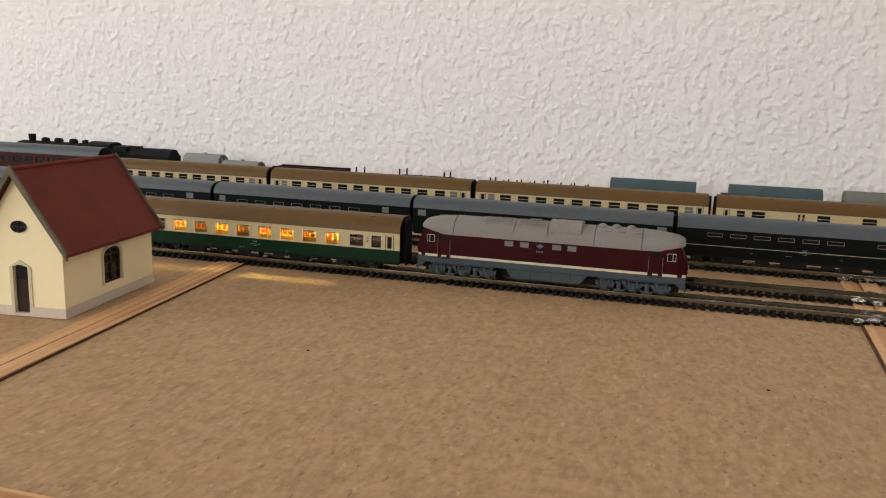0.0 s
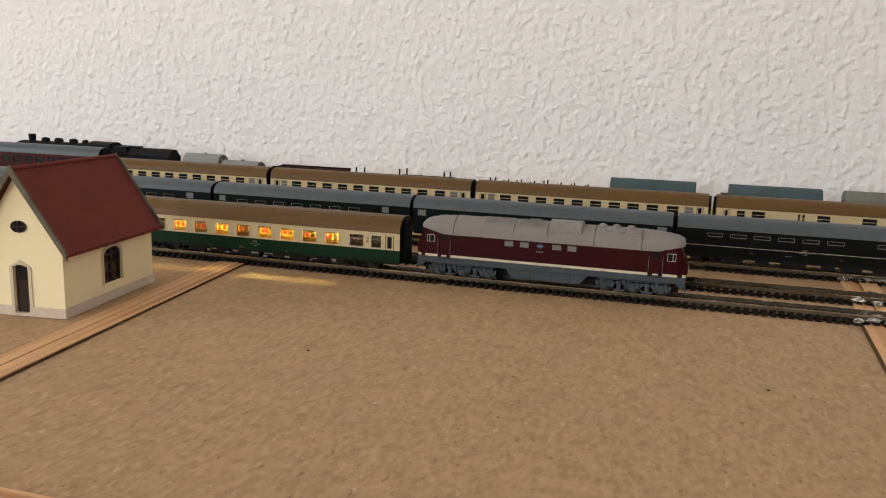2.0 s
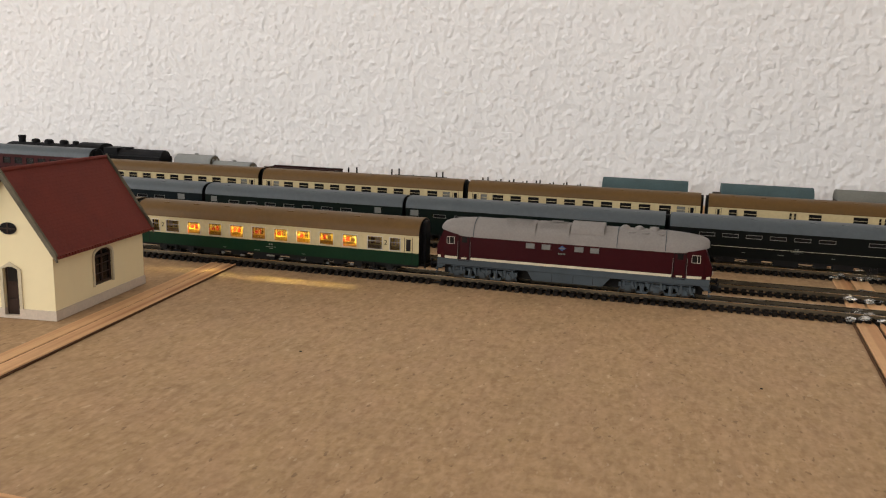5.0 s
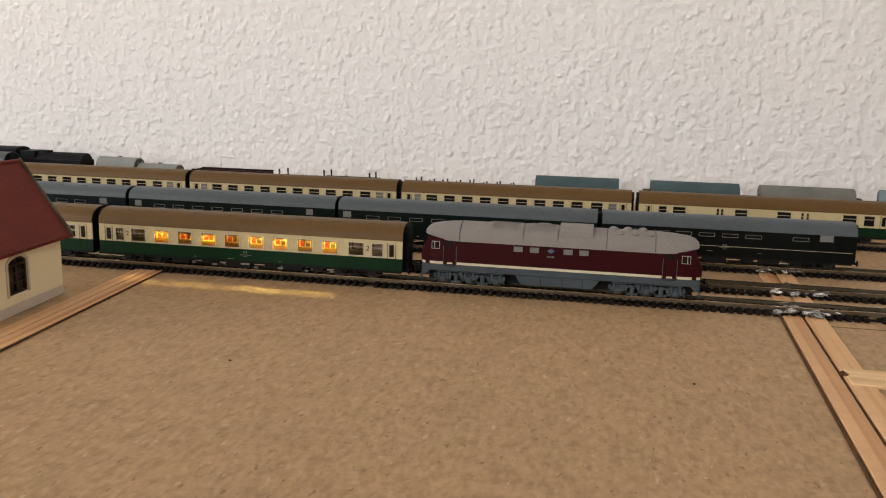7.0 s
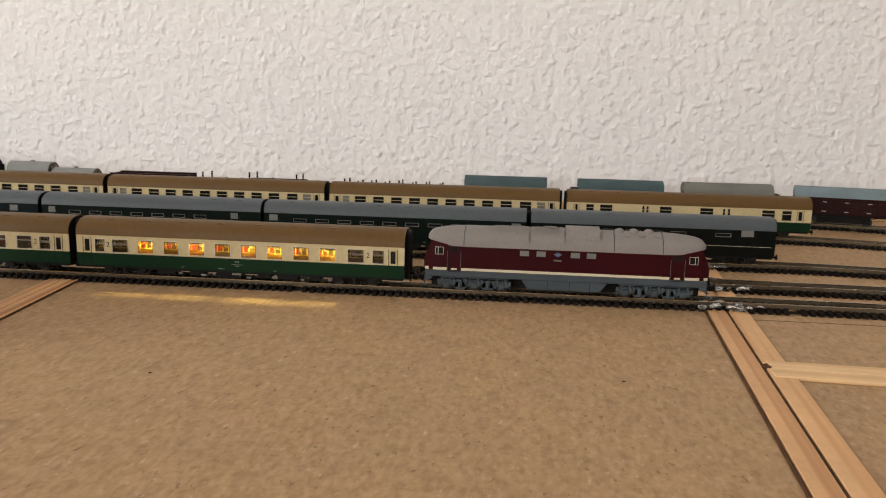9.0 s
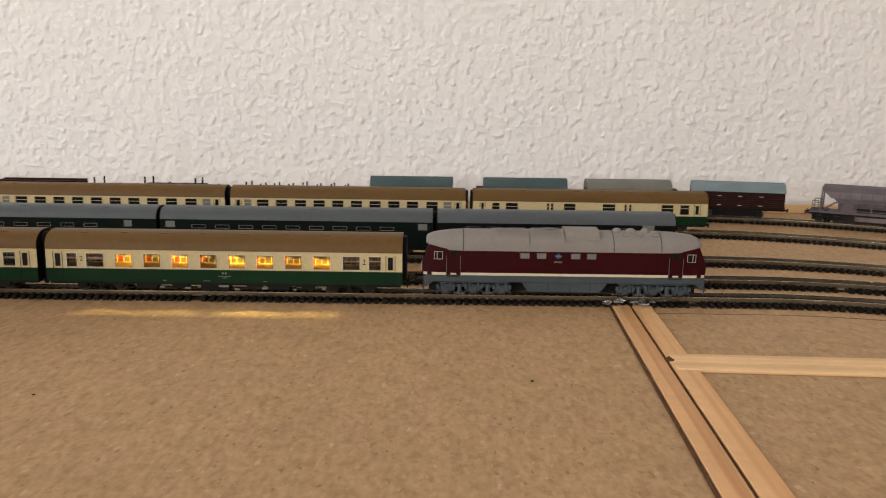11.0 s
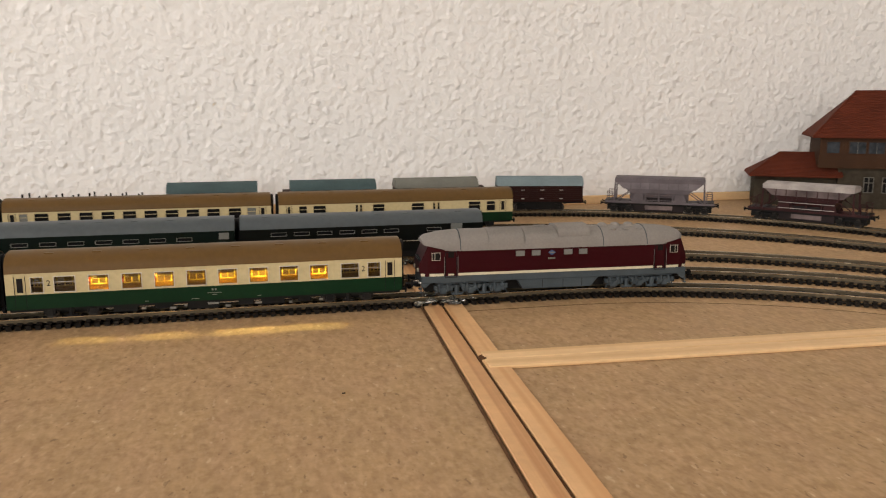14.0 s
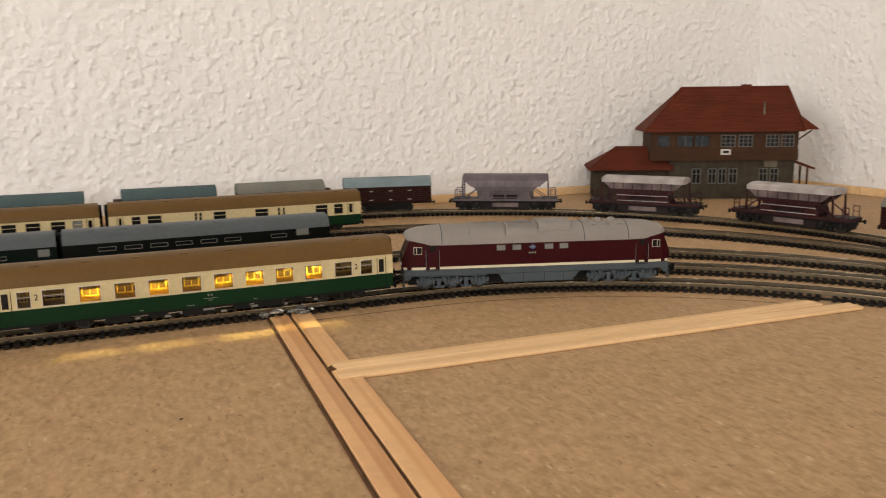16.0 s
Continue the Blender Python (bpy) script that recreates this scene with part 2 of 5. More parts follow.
HOPRED = mat("red_brown_hopper_steel", (0.034, 0.0115, 0.0125), 0.5, 0, 0.2, 60)
HOPDUST = mat("dusty_pale_hopper_side", (0.13, 0.10, 0.10), 0.7, 0, 0.55, 45)
HOPPALE = mat("pale_violet_grey_hopper_side", (0.155, 0.135, 0.148), 0.55, 0, 0.3, 60)
HOPWHITE = mat("dusty_white_hopper_rim", (0.33, 0.30, 0.29), 0.7, 0, 0.3, 60)
SILO = mat("light_grey_silo_paint", (0.23, 0.235, 0.225), 0.5, 0, 0.06, 60)
# brown of the lath joints with their gap shadow; also colours the splinter
GAPBROWN = mat("dark_wood_gap", (0.085, 0.042, 0.020), 0.8, 0, 0.3, 90)
PENCIL = mat("faint_pencil_line", (0.17, 0.105, 0.055), 0.8, 0, 0.3, 60)
GLUE = bpy.data.materials.new("clear_hot_glue")
GLUE.use_nodes = True
gb = GLUE.node_tree.nodes["Principled BSDF"]
gb.inputs["Base Color"].default_value, gb.inputs["Roughness"].default_value = (0.90, 0.90, 0.87, 1), 0.05
gb.inputs["Transmission Weight"].default_value, gb.inputs["IOR"].default_value = 0.95, 1.45

# ================= mesh helpers =================


def box(bm, x0, x1, y0, y1, z0, z1):
    v = [bm.verts.new((x, y, z)) for z in (z0, z1) for x, y in ((x0, y0), (x1, y0), (x1, y1), (x0, y1))]
    for f in ((3, 2, 1, 0), (4, 5, 6, 7), (0, 1, 5, 4), (1, 2, 6, 5), (2, 3, 7, 6), (3, 0, 4, 7)):
        bm.faces.new([v[i] for i in f])
    return v


def prism(bm, prof, x0, x1):
    """Profile of (y, z), drawn out along x."""
    a, b = [bm.verts.new((x0, y, z)) for y, z in prof], [bm.verts.new((x1, y, z)) for y, z in prof]
    n = len(prof)
    bm.faces.new(a), bm.faces.new(b[::-1])
    for i in range(n):
        bm.faces.new((a[i], b[i], b[(i + 1) % n], a[(i + 1) % n]))
    bmesh.ops.recalc_face_normals(bm, faces=bm.faces)


def prism_y(bm, prof, y0, y1):
    """Profile of (x, z), drawn out along y."""
    a, b = [bm.verts.new((x, y0, z)) for x, z in prof], [bm.verts.new((x, y1, z)) for x, z in prof]
    n = len(prof)
    bm.faces.new(a), bm.faces.new(b[::-1])
    for i in range(n):
        bm.faces.new((a[i], b[i], b[(i + 1) % n], a[(i + 1) % n]))
    bmesh.ops.recalc_face_normals(bm, faces=bm.faces)


def rod(bm, p, q, r, n=8, r2=None):
    p, q = Vector(p), Vector(q)
    d = q - p
    m = Matrix.Translation((p + q) / 2) @ d.to_track_quat("Z", "Y").to_matrix().to_4x4()
    bmesh.ops.create_cone(bm, cap_ends=True, segments=n, radius1=r, radius2=r if r2 is None else r2, depth=d.length, matrix=m)


def part(name, bm, material, parent, label="", smooth=False, bevel=0.0):
    if bevel:
        bmesh.ops.bevel(bm, geom=list(bm.edges), offset=bevel, segments=1, affect="EDGES", clamp_overlap=True)
    me = bpy.data.meshes.new(name)
    bm.to_mesh(me)
    bm.free()
    me.materials.append(material)
    if smooth:
        me.set_sharp_from_angle(angle=radians(35)) if hasattr(me, "set_sharp_from_angle") else None
        for p in me.polygons:
            p.use_smooth = True
    ob = new(name, me)
    if parent:
        ob.parent = parent
    if label:
        tagged(ob, label)
    return ob


def thing(name, label, category, group="", m=None):
    ob = new(name)
    ob.empty_display_size = 0.02
    tagged(ob, label, category, group)
    if m:
        ob.matrix_basis = m
    return ob


def bx(name, material, parent, dims, label="", bevel=0.0):
    bm = bmesh.new()
    box(bm, *dims)
    return part(name, bm, material, parent, label, bevel=bevel)


def frame_xz(bm, x0, x1, z0, z1, y0, y1, w):
    """A rectangular frame in the xz plane, from y0 to y1, border w."""
    box(bm, x0, x1, y0, y1, z0, z0 + w), box(bm, x0, x1, y0, y1, z1 - w, z1)
    box(bm, x0, x0 + w, y0, y1, z0 + w, z1 - w), box(bm, x1 - w, x1, y0, y1, z0 + w, z1 - w)


# ================= track plan =================
RT = 0.0052                                  # rail top above the board
# straight centre line y, x where the curve begins, its radius
LINES = {"A": (0.002, 0.36, 0.285), "B": (0.050, 0.37, 0.313), "C": (0.118, 0.36, 0.3535), "D": (0.243, 0.365, 0.366), "E": (0.337, 0.40, 0.362), "F": (0.290, 9.0, 1.0)}


def on_line(k, s):
    y, x0, r = LINES[k]
    if s <= x0:
        return Vector((s, y)), 0.0
    a = (s - x0) / r
    if a < math.pi / 2:
        return Vector((x0 + r * math.sin(a), y - r * (1 - math.cos(a)))), -a
    return Vector((x0 + r, y - r - (s - x0 - r * math.pi / 2))), -math.pi / 2


def ride(k, s, half):
    """Pose of a vehicle whose bogies stand half before and behind s."""
    p, q = on_line(k, s - half)[0], on_line(k, s + half)[0]
    c, d = (p + q) / 2, q - p
    return pose(c.x, c.y, RT, 0, 0, math.degrees(math.atan2(d.y, d.x)))


# ================= room =================


def wall_with_hole(name, x0, x1, y0, y1, hole, along, label):
    """A wall block with one rectangular opening; hole is (a0, a1, z0, z1) along its length."""
    bm = bmesh.new()
    a0, a1, z0, z1 = hole
    if along == "x":
        box(bm, x0, a0, y0, y1, RZ0, RZ1), box(bm, a1, x1, y0, y1, RZ0, RZ1)
        box(bm, a0, a1, y0, y1, RZ0, z0), box(bm, a0, a1, y0, y1, z1, RZ1)
    else:
        box(bm, x0, x1, y0, a0, RZ0, RZ1), box(bm, x0, x1, a1, y1, RZ0, RZ1)
        box(bm, x0, x1, a0, a1, RZ0, z0), box(bm, x0, x1, a0, a1, z1, RZ1)
    return tagged(part(name, bm, WALL, None), label, "wall", kind="structure")


def room():
    tagged(bx("wall_north", WALL, None, (RX0 - 0.15, RX1 + 0.15, RY1, RY1 + 0.15, RZ0, RZ1)), "white woodchip wallpaper wall behind the railway", "wall", kind="structure")
    tagged(bx("wall_east", WALL, None, (RX1, RX1 + 0.15, RY0, RY1, RZ0, RZ1)), "white woodchip wallpaper wall in the corner", "wall", kind="structure")
    wall_with_hole("wall_south", RX0 - 0.15, RX1 + 0.15, RY0 - 0.15, RY0, WIN, "x", "white wall with a window behind the layout")
    wall_with_hole("wall_west", RX0 - 0.15, RX0, RY0, RY1, WINW, "y", "white side wall with a window")
    tagged(bx("ceiling", CEIL, None, (RX0 - 0.15, RX1 + 0.15, RY0 - 0.15, RY1 + 0.15, RZ1, RZ1 + 0.1)), "plain white painted ceiling", "ceiling", kind="structure")
    tagged(bx("floor", PARQUET, None, (RX0 - 0.15, RX1 + 0.15, RY0 - 0.15, RY1 + 0.15, RZ0 - 0.1, RZ0)), "brown wooden room floor under the layout", "floor", kind="structure")
    for k, (ax, hole) in enumerate((("x", WIN), ("y", WINW))):
        a0, a1, z0, z1 = hole
        w = tagged(new(f"window_{k + 1}"), "white framed window letting daylight in", "window", kind="structure")
        if ax == "x":
            w.matrix_basis = pose(0, RY0 - 0.07, 0)
        else:
            w.matrix_basis = pose(RX0 - 0.07, 0, 0, 0, 0, 90)
        bm = bmesh.new()
        frame_xz(bm, a0, a1, z0, z1, -0.03, 0.03, 0.06)
        part("window_frame", bm, WHITE, w)
        bx("mullion", WHITE, w, ((a0 + a1) / 2 - 0.03, (a0 + a1) / 2 + 0.03, -0.03, 0.03, z0 + 0.06, z1 - 0.06))
        for c in (0, 1):
            b0, b1 = (a0 + 0.06, (a0 + a1) / 2 - 0.03) if c == 0 else ((a0 + a1) / 2 + 0.03, a1 - 0.06)
            p = bx("pane", PANE, w, (b0, b1, -0.004, 0.004, z0 + 0.06, z1 - 0.06))
            p.visible_shadow = False
    b = bx("layout_board", BOARD, None, (RX0 + 0.55, RX1 - 0.002, -0.36, RY1 - 0.002, -0.016, 0.0))
    tagged(b, "brown fibreboard table top of the model railway", "board", kind="structure")
    for x in (-1.6, -0.4, 0.8):
        for y in (-0.3, 0.3):
            t = bx("trestle_leg", PINE, None, (x - 0.02, x + 0.02, y - 0.02, y + 0.02, RZ0, -0.016), bevel=0.002)
            tagged(t, "square pine leg under the layout board", "table leg", "layout legs")
    t = bx("back_lath", PINE_PALE, None, (RX0 + 0.56, RX1 - 0.02, RY1 - 0.010, RY1 - 0.003, 0.0, 0.009), bevel=0.0006)
    tagged(t, "pale pine lath along the wall foot", "lath")
    t = bx("back_lath", PINE_PALE, None, (RX1 - 0.010, RX1 - 0.003, -0.33, RY1 - 0.025, 0.0, 0.009), bevel=0.0006)
    tagged(t, "pale pine lath along the wall foot", "lath")


def lath(p, q, w, material, label, th=0.0022, group="laths"):
    """A flat lath whose centre line runs from p to q on the board."""
    p, q = Vector(p), Vector(q)
    d = q - p
    bm = bmesh.new()
    L = d.length
    box(bm, -L / 2, L / 2, -w / 2, w / 2, 0, th)
    ob = part("wooden_lath", bm, material, None, bevel=0.0004)
    c = (p + q) / 2
    ob.matrix_basis = pose(c.x, c.y, 0, 0, 0, math.degrees(math.atan2(d.y, d.x)))
    return tagged(ob, label, "lath", group)


room()
lath((-0.0795, -0.300), (-0.1192, 0.09), 0.0086, PINE, "narrow pine lath beside the little house", th=0.0012)
lath((-0.0700, -0.300), (-0.1097, 0.09), 0.0092, PINE, "narrow reddish pine lath crossing under the tracks", th=0.0012)
lath((0.2689, -0.300), (0.2990, 0.20), 0.0100, PINE, "grained pine lath crossing under the tracks", th=0.0012)
lath((0.2806, -0.300), (0.3113, 0.20), 0.0108, PINE_ORANGE, "orange pine lath crossing under the tracks", th=0.0012)
lath((0.2890, -0.1046), (0.5640, -0.1148), 0.0108, PINE_PALE, "pale pine lath laid across the board", th=0.0018)
lath((0.2875, -0.1155), (0.5790, -0.1285), 0.0106, PINE_PALE, "pale pine lath laid beside its twin", th=0.0018)
lath((-0.20, -0.3135), (0.262, -0.3135), 0.010, PINE, "pine lath at the front edge of the board")

# dark strips in the gaps between boards and laths, gap shadow put into their colour
for p, q, w in (((0.2628, -0.300), (0.2805, -0.003), 0.0014), ((0.2745, -0.300), (0.2925, -0.003), 0.0010), ((-0.0642, -0.300), (-0.0954, -0.006), 0.0013), ((-0.0750, -0.300), (-0.1047, -0.006), 0.0010),
                ((0.300, -0.1094), (0.566, -0.1209), 0.0008)):
    jo = lath(p, q, w, GAPBROWN, "dark strip for the shaded joint between board and lath", th=0.0010, group="board joints")
    jo.name = "board_joint"
    tagged(jo, category="joint")
bm = bmesh.new()
for x0, y0, dx, dy in ((0.2848, -0.1065, 0.0046, -0.0012), (0.2862, -0.1092, 0.0034, 0.0009), (0.2862, -0.1050, 0.0026, 0.0006)):
    prism_y(bm, [(x0, 0.0), (x0 + dx, 0.0), (x0 + dx * 0.8, 0.0021), (x0 + dx * 0.2, 0.0015)], *sorted((y0, y0 + dy)))
tagged(part("splinter", bm, GAPBROWN, None), "dark splintered wood at the lath end", "splinter")


def pencil_line():
    """A thin drawn line on the board, beside the curve of the front track."""
    bm = bmesh.new()
    prev = None
    for i in range(40):
        p, a = on_line("A", 0.29 + 0.0085 * i)
        nx, ny = -math.sin(a), math.cos(a)
        ring = [bm.verts.new((p.x + nx * o, p.y + ny * o, z)) for o, z in ((-0.0243, 0.0), (-0.0237, 0.0), (-0.0237, 0.00025), (-0.0243, 0.00025))]
        if prev:
            for j in range(4):
                bm.faces.new((prev[j], prev[(j + 1) % 4], ring[(j + 1) % 4], ring[j]))
        prev = ring
    bmesh.ops.recalc_face_normals(bm, faces=bm.faces)
    tagged(part("drawn_line", bm, PENCIL, None), "thin dark pencil line along the curved track", "line")


pencil_line()
for x, y in ((0.222, -0.135), (0.024, -0.158)):
    bm = bmesh.new()
    bmesh.ops.create_icosphere(bm, subdivisions=1, radius=0.0005, matrix=Matrix.Diagonal((1.6, 1, 0.6, 1)))
    cr = tagged(part("crumb", bm, BLACK, None), "tiny dark crumb lying on the board", "crumb", "crumbs")
    cr.location = (x, y, 0.0003)


# ================= tracks =================


def track(k, s0, s1, pitch=0.0045):
    t = thing("railway_track", "model railway track with brown sleepers and dark rails", "track", "parallel tracks")
    for side in (-1, 1):
        for nm, m, w, z0, z1 in (("sleeper_web", SLEEPER, 0.0026 if k == "A" else 0.0018, 0.0003, 0.0012), ("rail", RAIL, 0.0007, 0.0024, RT - 0.0005), ("rail_head", RAILTOP, 0.0010, RT - 0.0005, RT)):
            bm = bmesh.new()
            prev = None
            n = int((s1 - s0) / 0.012)
            for i in range(n + 1):
                p, a = on_line(k, s0 + (s1 - s0) * i / n)
                nx, ny = -math.sin(a), math.cos(a)
                o = side * 0.0063
                ring = [bm.verts.new((p.x + nx * (o + e), p.y + ny * (o + e), z)) for e, z in ((-w / 2, z0), (w / 2, z0), (w / 2, z1), (-w / 2, z1))]
                if prev:
                    for j in range(4):
                        bm.faces.new((prev[j], prev[(j + 1) % 4], ring[(j + 1) % 4], ring[j]))
                prev = ring
            bmesh.ops.recalc_face_normals(bm, faces=bm.faces)
            part(nm, bm, m, t)
    bm = bmesh.new()
    prev = None
    bm2 = bmesh.new()
    box(bm2, -0.0013, 0.0013, -0.0114, 0.0114, 0.0002, 0.0024)
    for o in (-0.0063, 0.0063):
        box(bm2, -0.0013, 0.0013, o - 0.0021, o + 0.0021, 0.0024, 0.0032)
    first = part("sleeper", bm2, SLEEPER, t)
    n = int((s1 - s0) / pitch)
    bm.free()
    for i in range(n):
        s = s0 + (i + 0.5) * pitch
        if i % 61 == 37:
            continue
        p, a = on_line(k, s)
        ob = first if i == 0 else new("sleeper", first.data)
        ob.parent = t
        ob.matrix_basis = pose(p.x, p.y, 0, 0, 0, math.degrees(a) + random.uniform(-1.2, 1.2))
    return t


def bogie(parent, x, wb, axles, r, material, keyed):
    """A bogie with side frames, axle boxes, springs, and one wheelset mesh for each axle."""
    b = new("bogie")
    b.parent = parent
    b.location = (x, 0, 0)
    for side in (-1, 1):
        bm = bmesh.new()
        y = side * 0.0092
        y0, y1 = sorted((y, y + side * 0.0012))
        box(bm, -wb / 2 - 0.004, wb / 2 + 0.004, y0, y1, r * 1.28, r * 1.66)
        for i in range(axles):
            ax = -wb / 2 + wb * i / (axles - 1)
            e0, e1 = sorted((y, y + side * 0.0022))
            box(bm, ax - 0.0017, ax + 0.0017, e0, e1, r * 0.55, r * 1.35)
            box(bm, ax - 0.0028, ax - 0.0018, e0, e1, r * 0.8, r * 1.9)
            box(bm, ax + 0.0018, ax + 0.0028, e0, e1, r * 0.8, r * 1.9)
            if i < axles - 1:
                mx = ax + wb / (axles - 1) / 2
                rod(bm, (mx, y + side * 0.0012, r * 0.5), (mx, y + side * 0.0012, r * 1.7), 0.0014, 7)
                box(bm, mx - 0.003, mx + 0.003, e0, e1, r * 0.35, r * 0.62)
        sf = part("side_frame", bm, material, b)
        if axles == 3:
            # brake gear, dampers, brackets and pipes hung on the side frame
            rg = random.Random(17 + side)
            bm = bmesh.new()
            e1 = y + side * 0.0028
            for i in range(axles):
                ax = -wb / 2 + wb * i / (axles - 1)
                rod(bm, (ax, y, r * 0.95), (ax, e1, r * 0.95), r * 0.34, 8)
                for d in (-1, 1):
                    rod(bm, (ax + d * 0.0034, y + side * 0.0018, r * rg.uniform(0.6, 1.0)), (ax + d * rg.uniform(0.002, 0.0044), y + side * 0.0018, r * rg.uniform(1.4, 1.8)), 0.0006, 6)
                    rod(bm, (ax + d * 0.0052, e1 - side * 0.0006, r * 0.45), (ax + d * 0.0030, e1 - side * 0.0006, r * 1.5), 0.0003, 5)
                    box(bm, ax + d * 0.0046 - 0.0007, ax + d * 0.0046 + 0.0007, *sorted((y, e1)), r * rg.uniform(1.0, 1.2), r * rg.uniform(1.5, 1.9))
            for i in range(9):
                x0 = -wb / 2 - 0.003 + (wb + 0.006) * (i + rg.random() * 0.6) / 9
                z0 = r * rg.uniform(1.2, 1.75)
                box(bm, x0, x0 + rg.uniform(0.0008, 0.0020), *sorted((y, y + side * rg.uniform(0.0016, 0.0028))), z0, z0 + rg.uniform(0.0006, 0.0014))
            rod(bm, (-wb / 2 - 0.004, e1 - side * 0.0004, r * 1.98), (wb / 2 + 0.004, e1 - side * 0.0004, r * 1.98), 0.0003, 5)
            part("brake_gear", bm, material, sf)
    bx("bolster", UNDER, b, (-wb / 2 - 0.004, wb / 2 + 0.004, -0.0046, 0.0046, r * 0.45, r * 1.9))
    for i in range(axles):
        bm = bmesh.new()
        rod(bm, (0, -0.0075, 0), (0, 0.0075, 0), 0.0008, 6)
        for y in (-1, 1):
            rod(bm, (0, y * 0.0056, 0), (0, y * 0.0076, 0), r, 18)
            rod(bm, (0, y * 0.0050, 0), (0, y * 0.0056, 0), r * 1.08, 18)
            for j in range(5):
                a = j * 2 * math.pi / 5
                rod(bm, (0.55 * r * math.cos(a), y * 0.0076, 0.55 * r * math.sin(a)), (0.55 * r * math.cos(a), y * 0.0079, 0.55 * r * math.sin(a)), 0.16 * r, 6)
        w = part("wheelset", bm, STEEL, b)
        w.location = (-wb / 2 + wb * i / (axles - 1), 0, r)
        keyed.append((w, w.location.copy(), r))
    return b


def arch(w, z0, z1, n=12, p=2.3):
    """Roof section: half width w, from eave z0 to crown z1."""
    out = []
    for i in range(n + 1):
        a = math.pi * i / n
        c, s = math.cos(a), math.sin(a)
        out.append((-w * math.copysign(abs(c) ** (2 / p), c), z0 + (z1 - z0) * abs(s) ** (2 / p)))
    return out


YCOACH = dict(
    length=0.2015, half=0.0122, floor=0.0062, waist=0.0138, wz0=0.0143, wz1=0.0228, eave=0.0247, crown=0.0345,
    windows=[(-0.0892, -0.0828), (-0.0783, -0.0678)] + [(-0.0620 + 0.0160 * i, -0.0518 + 0.0160 * i) for i in range(8)] + [(0.0668, 0.0770), (0.0815, 0.0889)],
    doors=[(-0.0962, -0.0918), (0.0918, 0.0962)], twos=(-0.0806, 0.0792))


